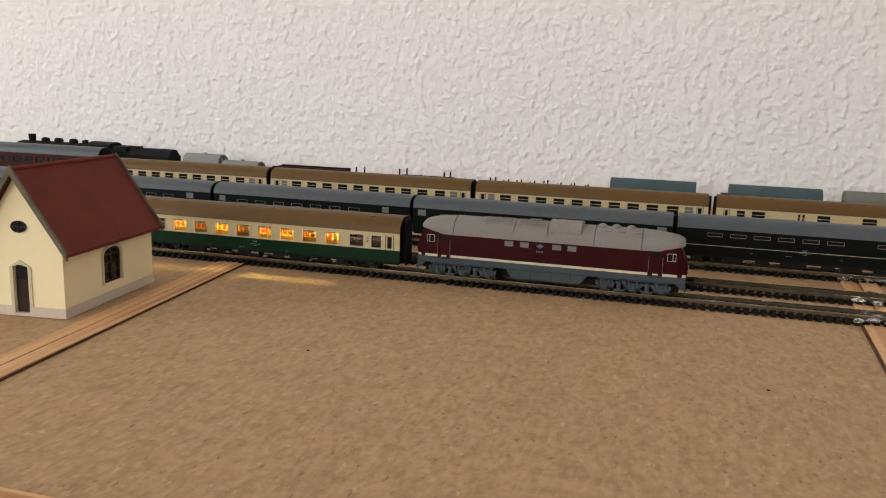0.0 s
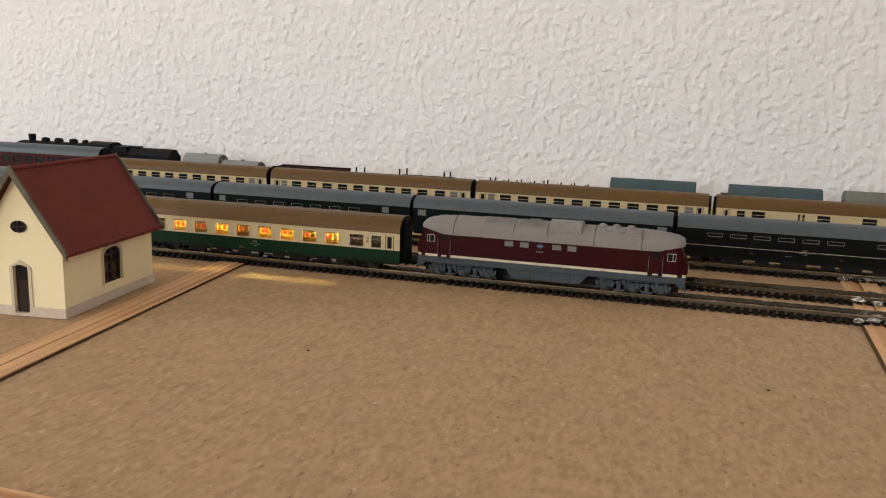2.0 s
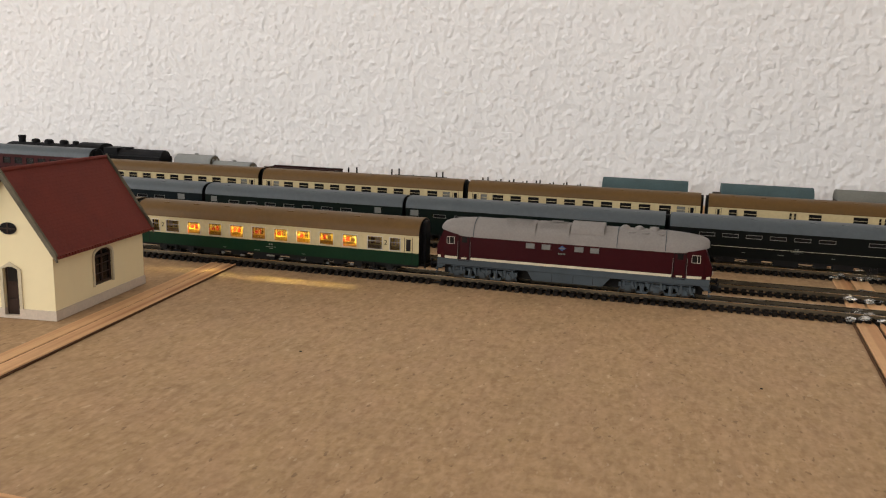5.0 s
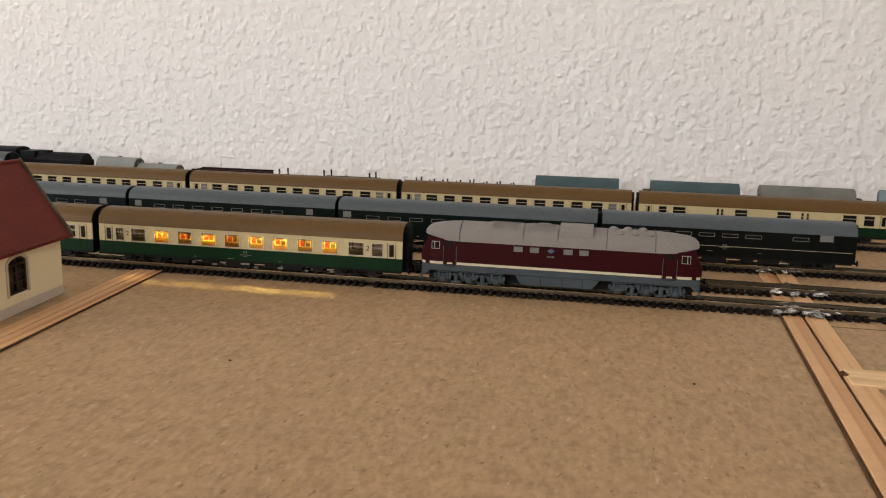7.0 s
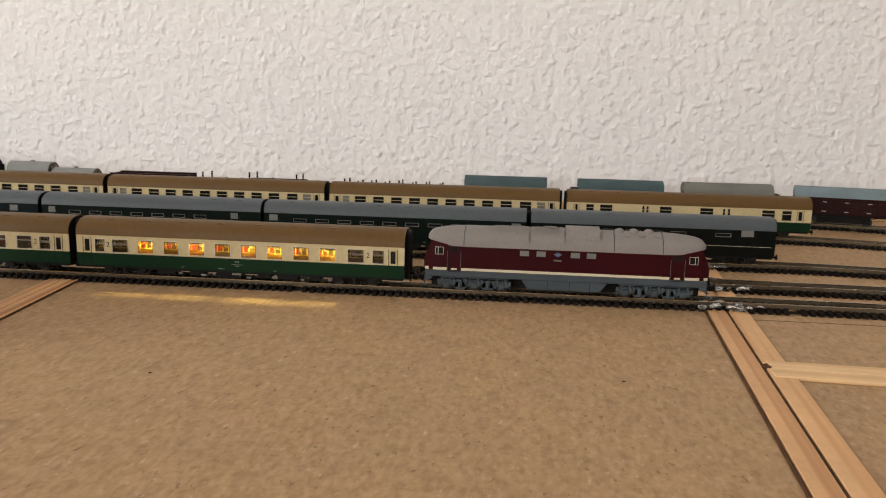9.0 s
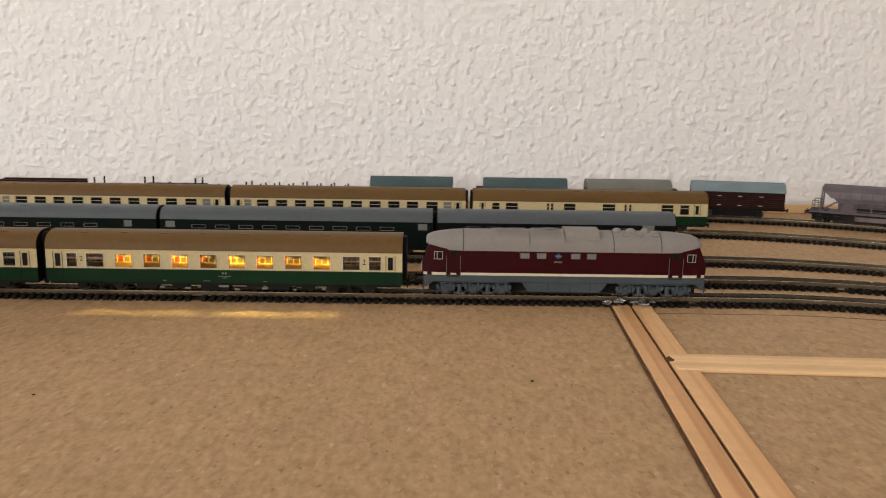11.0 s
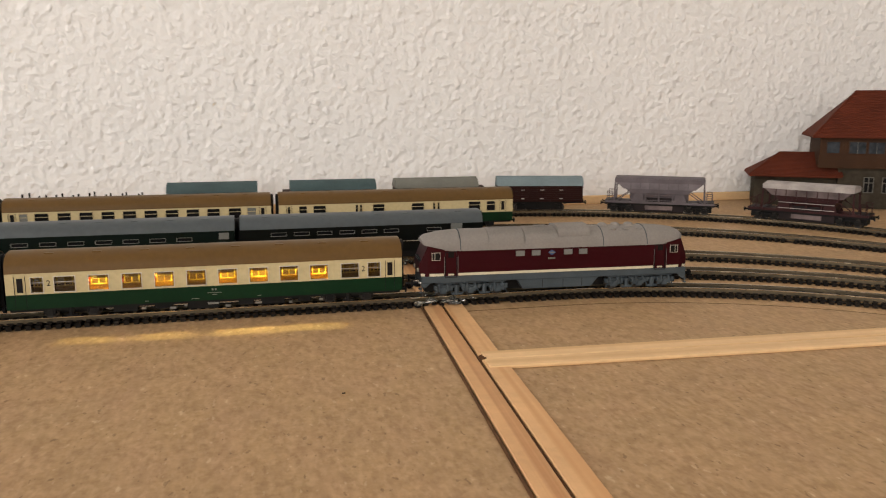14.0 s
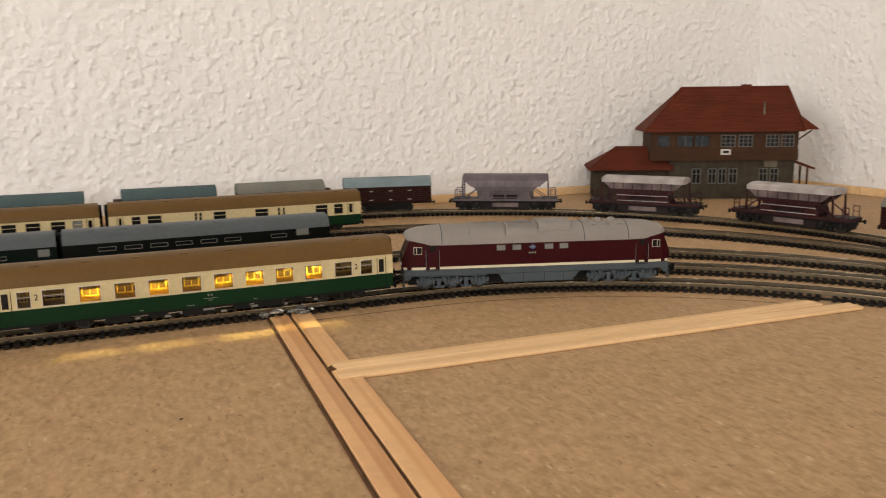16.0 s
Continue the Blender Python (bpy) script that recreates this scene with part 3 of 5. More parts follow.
def coach(label, spec, low, high, roof, lit=False, line=None, keyed=None, name="passenger_coach", group="", bars=True, far=False, plates=False):
    """A bogie coach with real window openings; origin on the rail top at its middle."""
    keyed = [] if keyed is None else keyed
    t = thing(name, label, "train coach", group)
    L, h = spec["length"] / 2, spec["half"]
    fz, wz, z0, z1, ez, cz = (spec[k] for k in ("floor", "waist", "wz0", "wz1", "eave", "crown"))
    bm = bmesh.new()
    prism(bm, arch(h + 0.0003, ez, cz) + arch(h - 0.0005, ez, cz - 0.0007)[::-1], -L, L)
    part("roof", bm, roof, t, smooth=True)
    for x in [(-0.8 + 0.2286 * i) * L for i in range(8)]:
        bx("roof_vent", roof, t, (x - 0.0022, x + 0.0022, -0.0068, -0.0046, cz - 0.0025, cz - 0.0006))
    for side in (-1, 1):
        y0, y1 = sorted((side * h, side * (h - 0.0007)))
        bm = bmesh.new()
        box(bm, -L, L, y0, y1, fz, wz)
        part("lower_side", bm, low, t)
        bm = bmesh.new()
        holes = sorted(spec["windows"] + spec["doors"])
        box(bm, -L, L, y0, y1, wz, z0), box(bm, -L, L, y0, y1, z1, ez)
        edge = -L
        for a, b in holes:
            box(bm, edge, a, y0, y1, z0, z1)
            edge = b
        box(bm, edge, L, y0, y1, z0, z1)
        part("window_band", bm, high, t)
        f0, f1 = sorted((side * (h + 0.00025), side * (h - 0.0004)))
        g0, g1 = sorted((side * (h - 0.0004), side * (h - 0.0006)))
        for a, b in spec["windows"]:
            bm = bmesh.new()
            frame_xz(bm, a, b, z0, z1, f0, f1, 0.00025 if far else 0.0004)
            zz = z0 + (z1 - z0) * 0.64
            if not (spec.get("nobar") or lit and abs(a + b) < 0.13):
                hb = 0.00016 if far else 0.00012
                box(bm, a + 0.0005, b - 0.0005, f0, f1, zz - hb, zz + hb)
            w = part("window", bm, spec.get("framemat") or (high if far else SILVER), t)
            if lit:
                u0, u1 = sorted((side * (h - 0.0011), side * (h - 0.0014)))
                v0, v1 = sorted((side * (h - 0.0007), side * (h - 0.0010)))
                xa, xb, xm = a + 0.0013, b - 0.0013, (a + b) / 2
                zb = z0 + (z1 - z0) * 0.34
                # U-shaped insert bars; their yellow colour carries the glow along the window edges
                for q in ((xa, xa + 0.0006, zb, z1 - 0.0006), (xb - 0.0006, xb, zb, z1 - 0.0006), (xa, xb, zb, zb + 0.0006), (xm - 0.0003, xm + 0.0003, zb + 0.0006, z1 - 0.0022)):
                    bx("window_insert", GUIDE, w, (q[0], q[1], v0, v1, q[2], q[3])).visible_shadow = False
                # pale lower band, which also blocks the near part of the light patch
                bx("foot_light_stop", SILL, w, (a + 0.0002, b - 0.0002, u0, u1, z0, zb + 0.0007))
                # unseen strip added to cut off the far part of the light patch
                bx("head_light_stop", INSIDE, w, (a + 0.0002, b - 0.0002, u0, u1, z1 - 0.0011, z1))
            bm = bmesh.new()
            box(bm, a + 0.0004, b - 0.0004, g0, g1, z0 + 0.0004, z1 - 0.0004)
            p = part("pane", bm, COACH_PANE if not far else MILKGLASS if (a, b) in spec.get("milk", ()) else DARKGLASS, w)
            p.visible_shadow = False
        for a, b in spec["doors"]:
            bm = bmesh.new()
            d0, d1 = sorted((side * (h - 0.0002), side * (h - 0.0008)))
            box(bm, a, b, d0, d1, z0, z1)
            e0, e1 = sorted((side * (h + 0.0001), side * (h - 0.0002)))
            d = part("door", bm, high, t)
            bx("door_pane", MILKGLASS if spec.get("paledoors") else DARKGLASS, d, (a + 0.0008, b - 0.0008, e0, e1, z0 + 0.0006, z1 + (0.0024 if spec.get("paledoors") else -0.0006)))
            bm = bmesh.new()
            s0, s1 = sorted((side * (h + 0.0001), side * (h - 0.0003)))
            for e in (a - 0.0005, b + 0.0003):
                box(bm, e, e + 0.0003, s0, s1, fz + 0.001, z1 + 0.0005)
            part("door_seam", bm, BLACK, d)
        if line:
            bm = bmesh.new()
            l0, l1 = sorted((side * (h + 0.0002), side * (h - 0.0003)))
            box(bm, -L + 0.002, L - 0.002, l0, l1, line, line + 0.00022)
            part("stripe", bm, IVORY, t)
        if bars:
            bm = bmesh.new()
            l0, l1 = sorted((side * (h + 0.00015), side * (h - 0.0003)))
            for dx, w, dz, hh in ((-0.0014, 0.0009, 0.0052, 0.0010), (0.0002, 0.0009, 0.0052, 0.0010), (-0.0036, 0.0072, 0.0038, 0.0003), (-0.0012, 0.0024, 0.0028, 0.0003), (-0.012, 0.004, 0.001, 0.0003), (-0.035, 0.002, 0.001, 0.0003), (0.022, 0.002, 0.001, 0.0003)):
                box(bm, dx * side * -1 - (w if side > 0 else 0), dx * side * -1 + (0 if side > 0 else w), l0, l1, fz + dz + spec.get("markrise", 0), fz + dz + hh + spec.get("markrise", 0))
            part("lettering", bm, DULLPRINT, t)
        for x in spec.get("twos", ()) if side < 0 else ():
            cu = bpy.data.curves.new("class_numeral", "FONT")
            cu.body, cu.size, cu.extrude, cu.align_x = "2", 0.0042, 0.00005, "CENTER"
            o = new("class_numeral", cu)
            o.parent, o.matrix_basis = t, pose(x, -h - 0.0001, z0 + 0.0036, 90, 0, 0)
            cu.materials.append(BLACK)
    for e in (-1, 1):
        bm = bmesh.new()
        x0, x1 = sorted((e * L, e * (L - 0.0008)))
        prism(bm, [(-h + 0.0008, fz)] + [(y * 0.985, z - 0.0003) for y, z in arch(h - 0.0002, ez, cz)] + [(h - 0.0008, fz)], x0, x1)
        part("end_wall", bm, low if not spec.get("darkends", True) else BLACK, t)
        bm = bmesh.new()
        x0, x1 = sorted((e * L, e * (L + 0.0022)))
        prism(bm, [(-0.0052, fz + 0.001)] + arch(0.0052, cz - 0.006, cz - 0.0015, 8) + [(0.0052, fz + 0.001)], x0, x1)
        part("gangway_bellows", bm, BLACK, t)
        for y in (-0.0072, 0.0072):
            bm = bmesh.new()
            rod(bm, (e * L, y, fz - 0.0005), (e * (L + 0.0030), y, fz - 0.0005), 0.0008, 8)
            rod(bm, (e * (L + 0.0026), y, fz - 0.0005), (e * (L + 0.0032), y, fz - 0.0005), 0.0020, 10)
            part("buffer", bm, BLACK, t)
    bm = bmesh.new()
    box(bm, -L + 0.001, L - 0.001, -h + 0.0012, h - 0.0012, fz - 0.0016, fz + 0.0006)
    box(bm, -L * 0.97, L * 0.97, -0.0030, 0.0030, 0.0040, fz - 0.0016)
    for y in (-0.0095, 0.0095):
        rod(bm, (-0.050, y, fz - 0.0016), (-0.030, y, 0.0032), 0.0003, 5)
        rod(bm, (-0.030, y, 0.0032), (0.030, y, 0.0032), 0.0003, 5)
        rod(bm, (0.030, y, 0.0032), (0.050, y, fz - 0.0016), 0.0003, 5)
    part("underframe", bm, UNDER, t)
    for x, w, hh in ((-0.045, 0.012, 0.0030), (-0.026, 0.009, 0.0022), (-0.006, 0.016, 0.0034), (0.016, 0.008, 0.0026), (0.030, 0.013, 0.0030), (0.047, 0.007, 0.0024)):
        bx("equipment_box", UNDER, t, (x - w / 2, x + w / 2, -h + 0.0016, -0.0035, fz - 0.0014 - hh, fz - 0.0012), bevel=0.0003)
    if not far:
        for x, w, z in ((-0.0360, 0.0022, 0.0034), (-0.0215, 0.0030, 0.0040), (-0.0150, 0.0014, 0.0030), (-0.0010, 0.0056, 0.0026), (0.0065, 0.0026, 0.0044), (0.0225, 0.0034, 0.0036), (0.0395, 0.0016, 0.0042), (0.0560, 0.0020, 0.0036)):
            bx("equipment_plate", SILVERDIM, t, (x - w / 2, x + w / 2, -h + 0.0010, -h + 0.0016, fz - z, fz - z + 0.0011), "dull metal fitting")
    for x in (-0.071, 0.071):
        bogie(t, x * L / 0.10075, 0.0208, 2, 0.0038, UNDER, keyed)
    if not far:
        bx("interior_floor", INSIDE, t, (-L + 0.002, L - 0.002, -h + 0.001, h - 0.001, wz - 0.004, wz - 0.0032))
        if lit:
            for k, dw in ((0.1, 0.0013), (1, 0.0002), (2, 0.0013), (3, 0.0002), (3.8, 0.0013), (5.1, 0.0013), (6, 0.0005), (7.1, 0.0013)):
                x = -0.0569 + 0.0160 * k
                bx("light_diode", LED, t, (x - dw, x + dw, -0.0020, -0.0010, cz - 0.0052, cz - 0.0044), "glowing warm yellow diode")
        for i in range(9):
            x = -0.0649 + 0.0160 * i
            bx("partition", INSIDE, t, (x - 0.0003, x + 0.0003, -h + 0.0017, h - 0.0017, wz - 0.003, ez + 0.0050))
        bx("corridor_wall", INSIDE, t, (-0.066, 0.066, 0.003, 0.0036, wz - 0.003, wz + 0.0035))
        for i in range(8):
            x = -0.0649 + 0.0160 * i
            for e, xx in ((1, x + 0.0007), (-1, x + 0.0153)):
                bm = bmesh.new()
                a, b = sorted((xx, xx + e * 0.0042))
                box(bm, a, b, -h + 0.0012, 0.002, wz - 0.003, wz + 0.0006)
                a, b = sorted((xx, xx + e * 0.0016))
                box(bm, a, b, -h + 0.0012, 0.002, wz + 0.0006, wz + 0.0046)
                part("seat", bm, SEATRED if e > 0 else INSIDE, t)
    return t


def loco(keyed):
    """A six-axle diesel locomotive; origin on the rail top at its middle."""
    t = thing("diesel_locomotive", "wine red diesel locomotive with pale grey roof and ivory stripe", "locomotive")
    L, h = 0.0808, 0.0122
    fz, sz0, sz1, ez, cz = 0.0126, 0.0127, 0.0142, 0.0272, 0.0384
    # body with raked cab fronts: outline in side view
    bm = bmesh.new()

    def ring(x, w, z0, z1):
        return [bm.verts.new((x, y, z)) for y, z in ((-w, z0), (w, z0), (w, z1), (-w, z1))]
    half = [(0.0, 0.80, fz + 0.003, 0.0190), (0.0006, 0.84, fz, 0.0206), (0.0046, 0.95, fz, 0.0300), (0.0095, 0.99, fz, 0.0288), (0.0170, 1.0, fz, ez), (0.024, 1.0, fz, ez)]
    secs = [(-L + x, h * w, p, q) for x, w, p, q in half] + [(L - x, h * w, p, q) for x, w, p, q in half[::-1]]
    rings = [ring(*s) for s in secs]
    for a, b in zip(rings, rings[1:]):
        for j in range(4):
            bm.faces.new((a[j], a[(j + 1) % 4], b[(j + 1) % 4], b[j]))
    bm.faces.new(rings[0][::-1]), bm.faces.new(rings[-1])
    bmesh.ops.recalc_face_normals(bm, faces=bm.faces)
    part("body", bm, LOCORED, t)
    # roof: arch sections that fall towards the ends
    bm = bmesh.new()
    prev = None
    fall = [(0.0022, 0.62, 0.0306, 0.0328), (0.0034, 0.78, 0.0300, 0.0342), (0.0060, 0.90, 0.0291, 0.0353), (0.0105, 0.98, 0.0280, 0.0362), (0.0170, 1.012, 0.0270, 0.0370), (0.025, 1.02, 0.0268, 0.0375)]
    for x, w, z0, z1 in [(-L + x, w, p, q) for x, w, p, q in fall] + [(L - x, w, p, q) for x, w, p, q in fall[::-1]]:
        r = [bm.verts.new((x, y, z)) for y, z in arch(h * w, z0, z1, 14, 2.1)]
        if prev:
            for a in range(len(r) - 1):
                bm.faces.new((prev[a], prev[a + 1], r[a + 1], r[a]))
            bm.faces.new((prev[-1], prev[0], r[0], r[-1]))
        else:
            bm.faces.new(r)
        prev = r
    bm.faces.new(prev[::-1])
    bmesh.ops.recalc_face_normals(bm, faces=bm.faces)
    roof = part("roof", bm, LOCOROOF, t, smooth=True)
    bm = bmesh.new()
    prism(bm, arch(h * 0.86, 0.0330, 0.0392, 12, 2.6), 0.0005, 0.0195)
    part("exhaust_hood", bm, LOCOROOF, roof, smooth=True)
    for x0, x1 in ((-0.041, -0.0205), (-0.0195, -0.0005)):
        bm = bmesh.new()
        prism(bm, arch(h * 0.99, 0.0297, 0.03780, 12, 2.2), x0, x1)
        part("roof_panel", bm, LOCOROOF, roof, smooth=True)
        bm = bmesh.new()
        for i in range(22):
            x = x0 + 0.0022 + (x1 - x0 - 0.0044) * i / 21
            prism(bm, arch(h * 0.90, 0.0322, 0.03800, 12, 2.1), x - 0.00018, x + 0.00018)
        part("grille", bm, LOCOROOF, roof)
    for x in (-0.0575, 0.0275, 0.0545):
        bm = bmesh.new()
        prism(bm, arch(h * 1.026, 0.0272, 0.03772, 14, 2.1), x - 0.0002, x + 0.0002)
        part("roof_seam", bm, LOCOGREY, roof)
    for x in (0.031, 0.039, 0.0475):
        bm = bmesh.new()
        bmesh.ops.create_uvsphere(bm, u_segments=14, v_segments=7, radius=0.0030, matrix=Matrix.Translation((x, 0, 0.0368)) @ Matrix.Diagonal((1, 1.4, 0.75, 1)))
        part("roof_fan", bm, LOCOROOF, roof, smooth=True)
        bm = bmesh.new()
        rod(bm, (x + 0.004, -0.006, 0.0345), (x + 0.004, -0.006, 0.0362), 0.0022, 10)
        part("roof_fan_cap", bm, LOCOROOF, roof, smooth=True)
    bm = bmesh.new()
    rod(bm, (-0.012, -0.0015, 0.0385), (-0.005, -0.0015, 0.0385), 0.0005, 6)
    rod(bm, (-0.0085, -0.0015, 0.037), (-0.0085, -0.0015, 0.0385), 0.0005, 6)
    part("horn", bm, LOCOROOF, roof)
    for side in (-1, 1):
        y0, y1 = sorted((side * (h + 0.00015), side * (h - 0.0003)))
        q0, q1 = sorted((side * (h + 0.0003), side * (h - 0.0003)))
        bm = bmesh.new()
        box(bm, -0.0588, 0.0588, y0, y1, sz0, sz1)
        for e in (-1, 1):
            x0, x1 = sorted((e * 0.0672, e * 0.0728))
            box(bm, x0, x1, y0, y1, sz0, sz1)
        part("stripe", bm, IVORY, t, "ivory waist stripe")
        for e in (-1, 1):
            bm = bmesh.new()
            x0, x1 = sorted((e * 0.0728, e * 0.0800))
            w1, w0 = h + 0.0001, h * 0.86
            ya, yb = side * w1, side * w0
            v = [bm.verts.new(c) for c in ((e * 0.0728, ya, sz0), (e * 0.0800, yb, sz0), (e * 0.0800, yb, sz1), (e * 0.0728, ya, sz1), (e * 0.0728, ya - side * 0.001, sz0), (e * 0.0800, yb - side * 0.001, sz0), (e * 0.0800, yb - side * 0.001, sz1), (e * 0.0728, ya - side * 0.001, sz1))]
            for f in ((0, 1, 2, 3), (4, 5, 6, 7), (0, 1, 5, 4), (2, 3, 7, 6), (0, 3, 7, 4), (1, 2, 6, 5)):
                bm.faces.new([v[i] for i in f])
            bmesh.ops.recalc_face_normals(bm, faces=bm.faces)
            part("stripe", bm, IVORY, t, "ivory waist stripe")
            # cab door with handrails
            bm = bmesh.new()
            a, b = sorted((e * 0.0596, e * 0.0664))
            frame_xz(bm, a, b, sz0 - 0.001, ez - 0.0006, y0, y1, 0.00035)
            d = part("cab_door", bm, BLACK, t)
            bx("door_window", DARKGLASS, d, ((a + b) / 2 - 0.0016, (a + b) / 2 + 0.0016, y0, y1, 0.0232, 0.0263))
            bx("door_step", IVORY, d, ((a + b) / 2 - 0.0016, (a + b) / 2 + 0.0016, q0, q1, 0.0130, 0.0139))
            bm = bmesh.new()
            for x in (a - 0.0005, b + 0.0005):
                rod(bm, (x, side * (h + 0.0006), sz1 - 0.001), (x, side * (h + 0.0006), 0.0240), 0.00011, 6)
            part("handrail", bm, SILVERDIM, d)
            # cab side window
            bm = bmesh.new()
            a, b = sorted((e * 0.0692, e * 0.0740))
            frame_xz(bm, a, b, 0.0218, 0.0262, q0, q1, 0.0002)
            box(bm, (a + b) / 2 - 0.00014 + e * 0.0007, (a + b) / 2 + 0.00014 + e * 0.0007, q0, q1, 0.0220, 0.0260)
            w = part("cab_window", bm, SILVER, t)
            bx("pane", DARKGLASS, w, (a + 0.0002, b - 0.0002, y0, y1, 0.0220, 0.0260))
        for x in (-0.0227, -0.0133, 0.0060, 0.0150):
            bm = bmesh.new()
            frame_xz(bm, x - 0.0029, x + 0.0029, 0.0225, 0.0262, q0, q1, 0.0003)
            w = part("machine_room_window", bm, LOCORED, t)
            bx("pane", MILKGLASS, w, (x - 0.0027, x + 0.0027, y0, y1, 0.0227, 0.0260))
        bm = bmesh.new()
        xx = -0.0038
        z = 0.0243
        v = [bm.verts.new((xx + dx, side * (h + 0.0003), z + dz)) for dx, dz in ((-0.0023, 0), (0, -0.0015), (0.0023, 0), (0, 0.0015))]
        f = bm.faces.new(v)
        r = bmesh.ops.extrude_face_region(bm, geom=[f])
        bmesh.ops.translate(bm, vec=(0, -side * 0.0005, 0), verts=[g for g in r["geom"] if isinstance(g, bmesh.types.BMVert)])
        bmesh.ops.recalc_face_normals(bm, faces=bm.faces)
        em = part("emblem", bm, EMBLEM, t, "small blue diamond emblem")
        bm = bmesh.new()
        k0, k1 = sorted((side * (h + 0.0005), side * (h + 0.0002)))
        box(bm, xx - 0.0014, xx + 0.0014, k0, k1, z - 0.0004, z + 0.0004)
        part("emblem_bar", bm, MILKGLASS, em)
        bm = bmesh.new()
        for i in range(5):
            box(bm, xx - 0.0022 + i * 0.0009, xx - 0.0016 + i * 0.0009, k0 if side < 0 else k0, k1, 0.0205, 0.0214)
        part("lettering", bm, DULLPRINT, t)
    # grey frame with tanks
    bm = bmesh.new()
    box(bm, -L + 0.001, L - 0.001, -h - 0.0001, h + 0.0001, 0.0088, sz0 - 0.0001)
    part("frame", bm, LOCOGREY, t, bevel=0.0003)
    bm = bmesh.new()
    prism_y(bm, [(-0.0240, 0.0088), (-0.0205, 0.0034), (0.0205, 0.0034), (0.0250, 0.0088)], -h + 0.0004, h - 0.0004)
    part("fuel_tank", bm, LOCOGREY, t)
    bx("centre_beam", UNDER, t, (-L + 0.004, L - 0.004, -0.0046, 0.0046, 0.0022, 0.0090))
    for x in (-0.009, 0.0035, 0.015):
        bx("tank_seam", UNDER, t, (x - 0.00015, x + 0.00015, -h + 0.0003, -h + 0.0008, 0.0038, 0.0085))
    for e in (-1, 1):
        for side in (-1, 1):
            bm = bmesh.new()
            y0, y1 = sorted((side * (h - 0.0002), side * (h - 0.0012)))
            prism_y(bm, [(e * 0.0795, 0.0090), (e * 0.0795, 0.0064), (e * 0.0772, 0.0064), (e * 0.0745, 0.0090)], y0, y1)
            part("skirt", bm, LOCOGREY, t)
            bm = bmesh.new()
            for z in (0.0030, 0.0052):
                a, b = sorted((e * 0.0795, e * 0.0812))
                box(bm, a, b, *sorted((side * (h - 0.0008), side * (h - 0.004))), z, z + 0.0004)
            rod(bm, (e * 0.0800, side * (h - 0.001), 0.0026), (e * 0.0800, side * (h - 0.001), 0.0088), 0.0003, 6)
            part("step_ladder", bm, LOCOGREY, t)
            bm = bmesh.new()
            rod(bm, (e * L, side * 0.0072, 0.0082), (e * (L + 0.0038), side * 0.0072, 0.0082), 0.0008, 8)
            rod(bm, (e * (L + 0.0034), side * 0.0072, 0.0082), (e * (L + 0.0042), side * 0.0072, 0.0082), 0.0021, 12)
            part("buffer", bm, BLACK, t)
            bm = bmesh.new()
            rod(bm, (e * (L - 0.0002), side * 0.0062, 0.0156), (e * (L + 0.0008), side * 0.0062, 0.0156), 0.0012, 10)
            part("headlight", bm, SILVER, t, smooth=False)
        bm = bmesh.new()
        a, b = sorted((e * (L - 0.0058), e * (L - 0.0022)))
        v = [(e * (L - 0.0009), 0.0208), (e * (L - 0.0036), 0.0258), (e * (L - 0.0042), 0.0258), (e * (L - 0.0015), 0.0208)]
        prism_y(bm, [(x + e * 0.0004, z) for x, z in v], -0.0085, 0.0085)
        part("windscreen", bm, DARKGLASS, t)
        bx("coupling", BLACK, t, (*sorted((e * L, e * (L + 0.0062))), -0.0022, 0.0022, 0.0058, 0.0068))
        bogie(t, e * 0.0512, 0.0320, 3, 0.0042, LOCOGREY, keyed)
    return t



